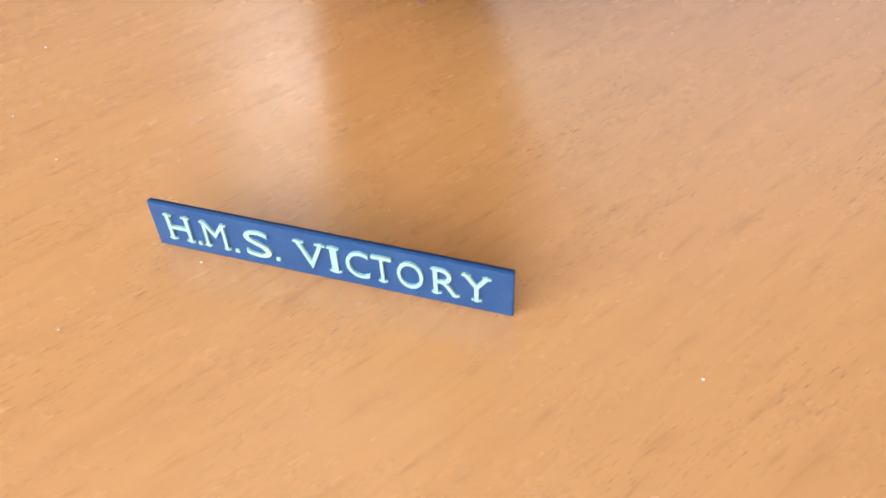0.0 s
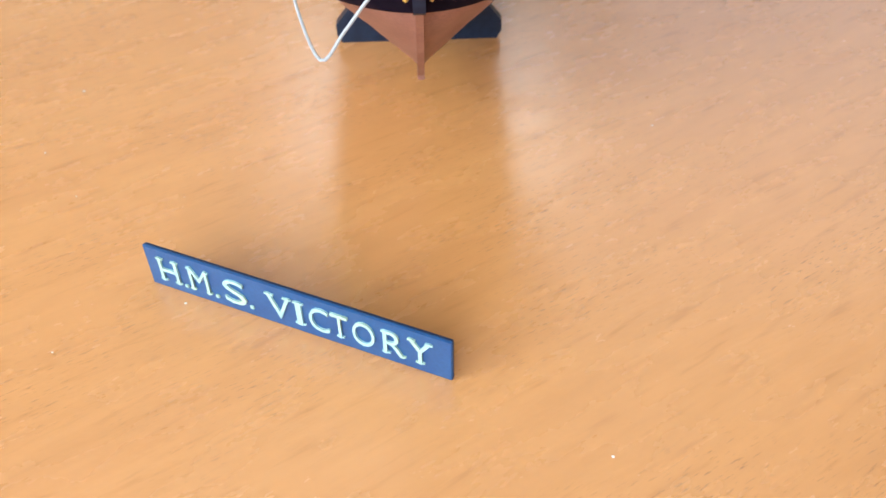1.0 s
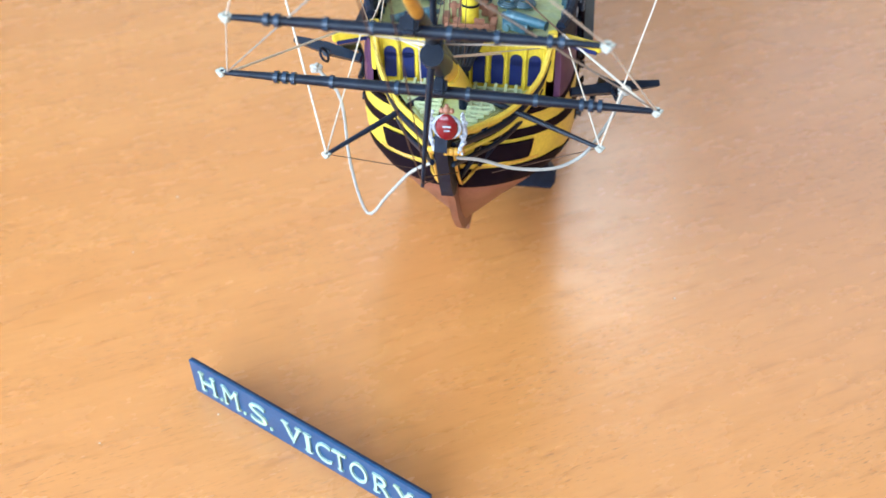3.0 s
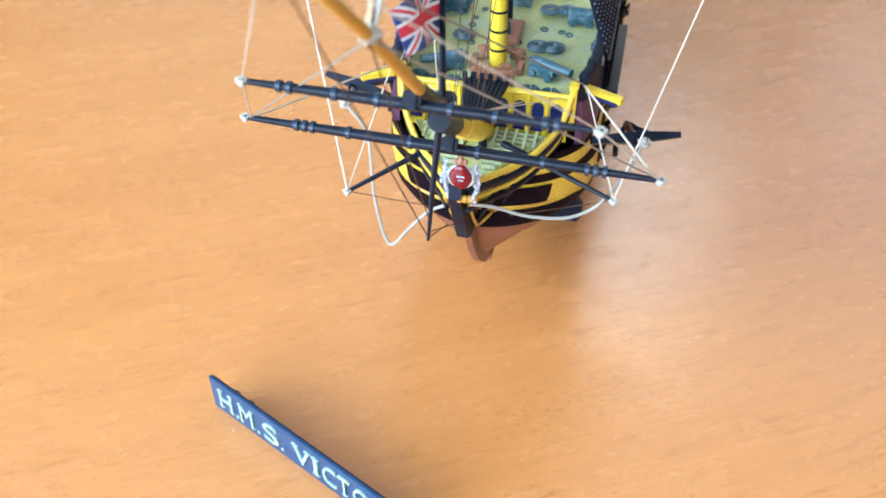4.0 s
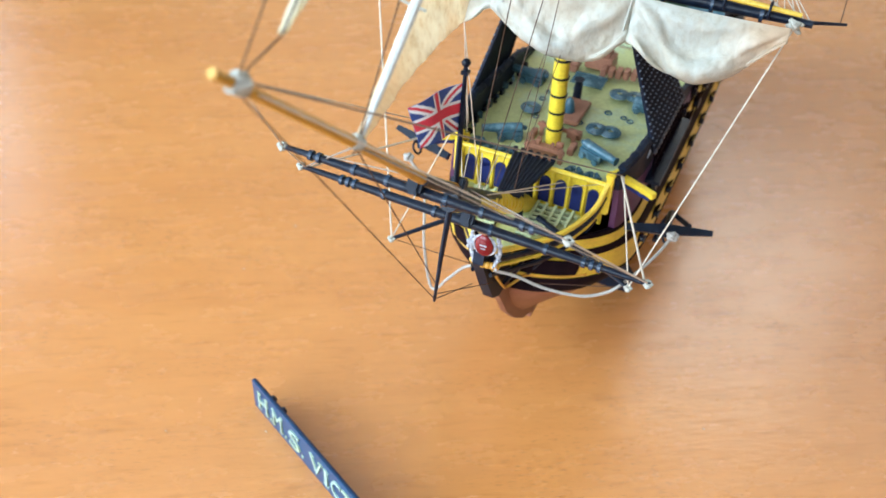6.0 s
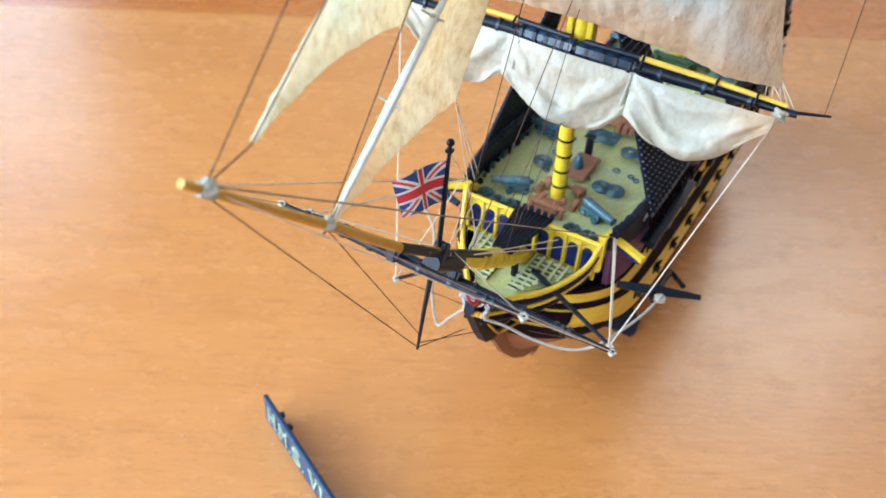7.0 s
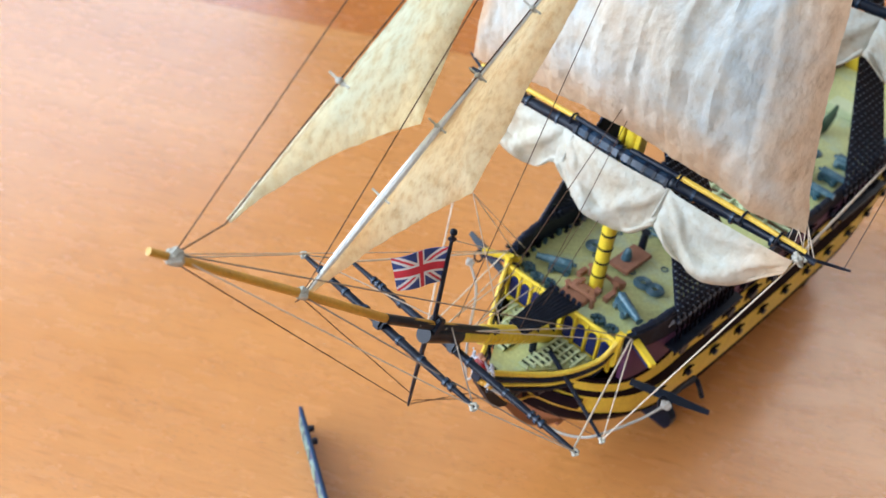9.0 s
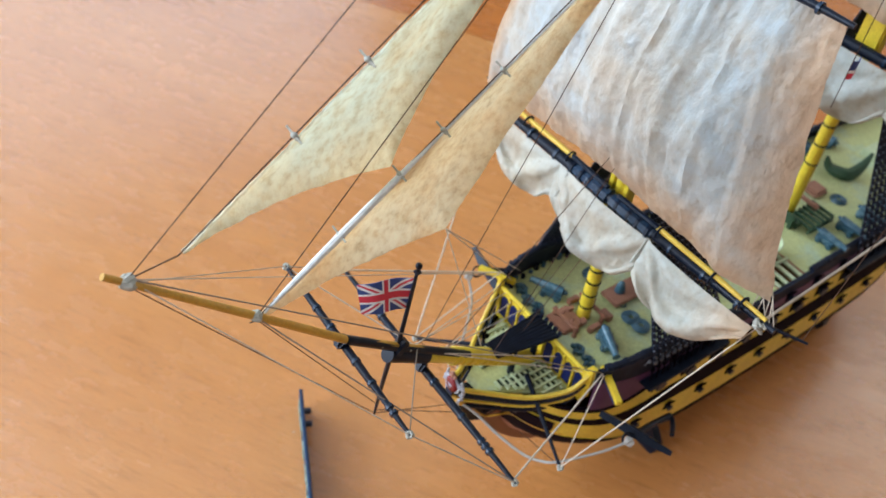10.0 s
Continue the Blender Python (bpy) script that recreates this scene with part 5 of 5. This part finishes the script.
D = deck_z(0) + 0.8
fitting("fore_bitts", [((-7, -12, D + 3), (1.8, 1.8, 8)), ((7, -12, D + 3), (1.8, 1.8, 8)), ((0, -12, D + 5.4), (17, 1.6, 1.6)), ((-7, 5, D + 3), (1.8, 1.8, 7)), ((7, 5, D + 3), (1.8, 1.8, 7)), ((0, 5, D + 5), (18, 1.6, 1.6)), ((-4, 8, D + 2.4), (3, 4, 4.8)), ((6, 9, D + 1.8), (6, 3, 3.6)), ((8.5, -1, D + 1.5), (2.5, 7, 3)), ((-9.5, 2, D + 1.5), (2.5, 6, 3)), ((3, -11, D + 6.5), (1.2, 1.2, 4)), ((-3, -11, D + 6.5), (1.2, 1.2, 4)), ((4, -4, D + 3.4), (3, 2.2, 2.4)), ((-5, -4, D + 3.2), (2, 3, 2.2))], BROWN, "brown bitts round the foremast")
fitting("hatch", [((-2.0, -9.5, D + 1.2), (13, 13, 2.4))], BROWN, "red-brown hatch cover", 0.6)
fitting("hatch", [((-1, 27, D + 1.0), (11, 20, 2.0))], BROWN, "red-brown hatch cover", 0.5)
bm = bmesh.new()
tube(bm, [(-2, 25, D + 2), (-2, 25, D + 5), (-2, 25, D + 7.5), (-2, 25, D + 8.5)], [2.6, 2.2, 1.5, 0.5], 12)
part("bell", bm, GUNMETAL, ship, "grey bell")
bm = bmesh.new()
tube(bm, [(-3, 39, D), (-3, 39, D + 9), (-3, 39, D + 10)], [2.0, 1.8, 2.4], 12)
part("chimney", bm, BLACK, ship, "black galley chimney")
fitting("gangboard_rack", [((1 + k * 3.4, 66 + k * 0.8, D + 1.6), (2.7, 5, 4.2)) for k in range(7)], BROWN, "row of brown buckets")
for c in ((12.5, 19), (18.5, 19.5), (-18, 22), (-25, 51), (13, 51), (20, 52)):
    bm = bmesh.new()
    for i, r in enumerate((4.0, 2.9, 1.8)):
        ring(bm, (c[0], c[1], D + 0.6 + i * 0.25), r, 0.6, None, 18, 6)
    part("rope_coil", bm, GUNMETAL, ship, "dark coil of rope moulded on the deck")
for c in ((14.5, -16.5), (22, -17), (-14, -16), (-20, -17), (-27, -15)):
    bm = bmesh.new()
    for k in range(7):
        box(bm, (c[0] + math.cos(k * 2.4) * 2.6, c[1] + math.sin(k * 2.4) * 1.8, D + 2.0 + 0.4 * math.sin(k * 3)), (2.6, 1.4, 2.4), Matrix.Rotation(k * 0.8, 4, "Z"), 0.3)
    part("rope_rack", bm, GUNMETAL, ship, "dark blue-grey coils and blocks")
for i in range(34):
    a = random.Random(40 + i)
    s = 1 if i % 2 else -1
    y = lerp(-18, 58, (i // 2) / 16) + a.uniform(-1, 1)
    x = s * (half(y, 102) - a.uniform(3.4, 5.2))
    bm = bmesh.new()
    if i % 3 == 0:
        ball(bm, (x, y, deck_z(y) + 1.4), a.uniform(0.9, 1.4), (1, 1, 0.8), 8, 6)
    else:
        box(bm, (x, y, deck_z(y) + 1.8), (a.uniform(1.2, 2.4), a.uniform(1.6, 3.4), a.uniform(1.6, 4.5)), Matrix.Rotation(a.uniform(-0.5, 0.5), 4, "Z"), 0.3)
    part("belaying_block", bm, GUNMETAL if i % 4 else BLACK, ship)
for i in range(14):
    a = random.Random(90 + i)
    x, y = a.uniform(-24, 24), a.uniform(14, 58)
    bm = bmesh.new()
    ring(bm, (x, y, deck_z(y) + 0.9), a.uniform(0.9, 1.5), 0.35, None, 12, 5)
    part("ring_bolt", bm, GUNMETAL, ship)
fitting("galley_hood", [((-3, 74, D + 2.6), (13, 10, 6.5)), ((-3, 74, D + 6.6), (9, 7, 2.0)), ((-14, 66, D + 1.2), (6, 9, 3.4))], BROWN, "brown galley hood on the deck", 0.5)
fitting("deck_grating", [((-3, 52 + k * 2.3, D + 0.5), (15, 1.1, 1.0)) for k in range(5)], GUNMETAL, "dark grating let into the deck", 0.15)
# ribbed ramp over the bowsprit heel
ramp_part = new("ramp")
ramp_part.parent = ship
ramp_part["label"] = "black ribbed ramp from forecastle to bowsprit"
ra, rb = Vector((-0.6, -23, 118.2)), Vector((2.4, -58, 125.4))
tilt = math.atan2(rb.z - ra.z, -(rb.y - ra.y))
bm = bmesh.new()
sheet(bm, lambda u, v: (lerp(ra.x, rb.x, u) + lerp(-1, 1, v) * lerp(8.4, 4.2, u), lerp(ra.y, rb.y, u), lerp(ra.z, rb.z, u)), 10, 4, 1.2)
part("board", bm, NAVY, ramp_part)
for k in range(9):
    s = (k - 4) / 4.4
    bm = bmesh.new()
    tube(bm, [(lerp(ra.x, rb.x, u) + s * lerp(8.4, 4.2, u), lerp(ra.y, rb.y, u), lerp(ra.z, rb.z, u) + 0.7) for u in (0.01, 0.5, 0.99)], [0.55, 0.45, 0.3], 5)
    part("slat", bm, NAVY, ramp_part)
for k in range(6):
    bm = bmesh.new()
    box(bm, (ra.x + (k - 2.5) * 3.1, ra.y + 0.4, ra.z + 1.4), (1.7, 1.4, 2.6), None, 0.2)
    part("tooth", bm, NAVY, ramp_part)
bm = bmesh.new()
tube(bm, [(3, -44, 101), (2, -44, 122)], 1.6, 8)
tube(bm, [(2, -31, 101), (1, -30, 119)], 1.6, 8)
part("support", bm, BLACK, ramp_part)

# waist and quarter deck
W = deck_z(110) - 11.2
for x in (-24, -8, 8, 24):
    for k in range(3):
        bm = bmesh.new()
        y = 104 + k * 6.5
        box(bm, (x, y, W + 1.5), (8, 5, 2.4), None, 0.4)
        part("hatch", bm, DARK_GREEN, ship, "dark green hatch coaming")
boat = new("ship_boat")
boat.parent = ship
boat["label"] = "pale green ship's boat on the skid beams"
for s in (1, -1):
    bm = bmesh.new()

    def side_at(u, v, s=s):
        y = lerp(101, 122, u)
        w = 7.5 * (1 - (2 * u - 1) ** 4) ** 0.7 + 0.2
        return (14 + s * w * (0.2 + 0.8 * v ** 0.6), y, deck_z(111) + 1.5 + 6.5 * v + 2.2 * (2 * u - 1) ** 2)
    sheet(bm, side_at, 20, 6, 0.7)
    part("side", bm, GRATE_GREEN, boat)
for k in range(5):
    bm = bmesh.new()
    box(bm, (14, 104 + k * 3.8, deck_z(111) + 6.4), (12.5, 1.8, 0.8))
    part("thwart", bm, GRATE_GREEN, boat)
Q = deck_z(140) + 0.8
fitting("main_bitts", [((-9, 142, Q + 4), (2.2, 2.2, 9)), ((9, 142, Q + 4), (2.2, 2.2, 9)), ((0, 142, Q + 7), (22, 2.2, 2)), ((0, 146, Q + 2), (24, 5, 4))], DARK_GREEN, "dark green bitts by the mainmast")
fitting("main_bitts", [((-9, 161, Q + 4), (2.2, 2.2, 9)), ((9, 161, Q + 4), (2.2, 2.2, 9)), ((0, 161, Q + 7), (22, 2.2, 2))], BROWN, "brown bitts by the mainmast")
fitting("capstan", [((-3, 179, Q + 2.2), (11, 11, 4.4))], BROWN, "red-brown capstan base", 1.5)
for c in ((9, 186), (-10, 236), (-20, 176)):
    bm = bmesh.new()
    for i, r in enumerate((4.2, 3.0, 1.8)):
        ring(bm, (c[0], c[1], Q + 0.7 + i * 0.25), r, 0.65, None, 18, 6)
    part("rope_coil", bm, GUNMETAL, ship, "dark coil of rope moulded on the deck")

fitting("deck_ladder", [((12, 147 + k * 3.4, Q + 4 + 0.4 * k), (15, 1.5, 1.8)) for k in range(6)] + [((5.5, 155, Q + 3), (1.6, 22, 2.4)), ((18.5, 155, Q + 3), (1.6, 22, 2.4))], DARK_GREEN, "dark green ladder frame abaft the mainmast")
bm = bmesh.new()
tube(bm, smooth_path([(-13, 199, Q + 11), (-11, 201, Q + 5), (-5, 203, Q + 3.5), (0, 207, Q + 4), (1, 215, Q + 8), (0, 223, Q + 13)], 20), [0.9 + 3.0 * math.sin(math.pi * k / 20) for k in range(21)], 8)
part("steering_frame", bm, DARK_GREEN, ship, "dark green curved frame on the quarter deck")
fitting("cabin_box", [((0, 240, Q + 3), (20, 14, 7))], GRATE_GREEN, "pale green deck box", 0.6)

# fine dust on the table
bm = bmesh.new()
spots = [(-0.117, 0.134), (-0.155, 0.274), (-0.156, 0.232), (-0.081, 0.156), (0.080, 0.258), (0.052, 0.104), (-0.32, 0.22), (-0.135, 0.207)]
rng = random.Random(5)
spots += [(rng.uniform(-0.4, 0.25), rng.uniform(0.08, 0.6)) for _ in range(14)]
for i, (x, y) in enumerate(spots):
    r = rng.uniform(0.35, 0.55) if i < 8 else rng.uniform(0.1, 0.2)
    ball(bm, (x * 1000, y * 1000, r * 0.35), r, (1.0, rng.uniform(0.6, 1), 0.45), 6, 4)
tagged(part("dust", bm, DUST), "pale specks of dust on the table", "dust", kind="stuff")
# small signal flag on a line abaft the fore topsail
bm = bmesh.new()
sheet(bm, lambda u, v: (24 + 1.0 * math.sin(u * 4), 88 + u * 6.5, 229 + v * 8.5), 10, 12, 0.3)
bm.faces.ensure_lookup_table()
for i, f in enumerate(bm.faces):
    z = f.calc_center_median().z * 1000
    f.material_index = 2 if z < 232 else 1 if z < 233.5 else 0
part("signal_flag", bm, (FLAG_BLUE, FLAG_WHITE, FLAG_RED), ship, "tiny blue, white and red signal flag on a line")
rope([(24, 88, 215), (24, 88, 300)], 0.2, DARK_THREAD, 0, "", ship, "halyard")
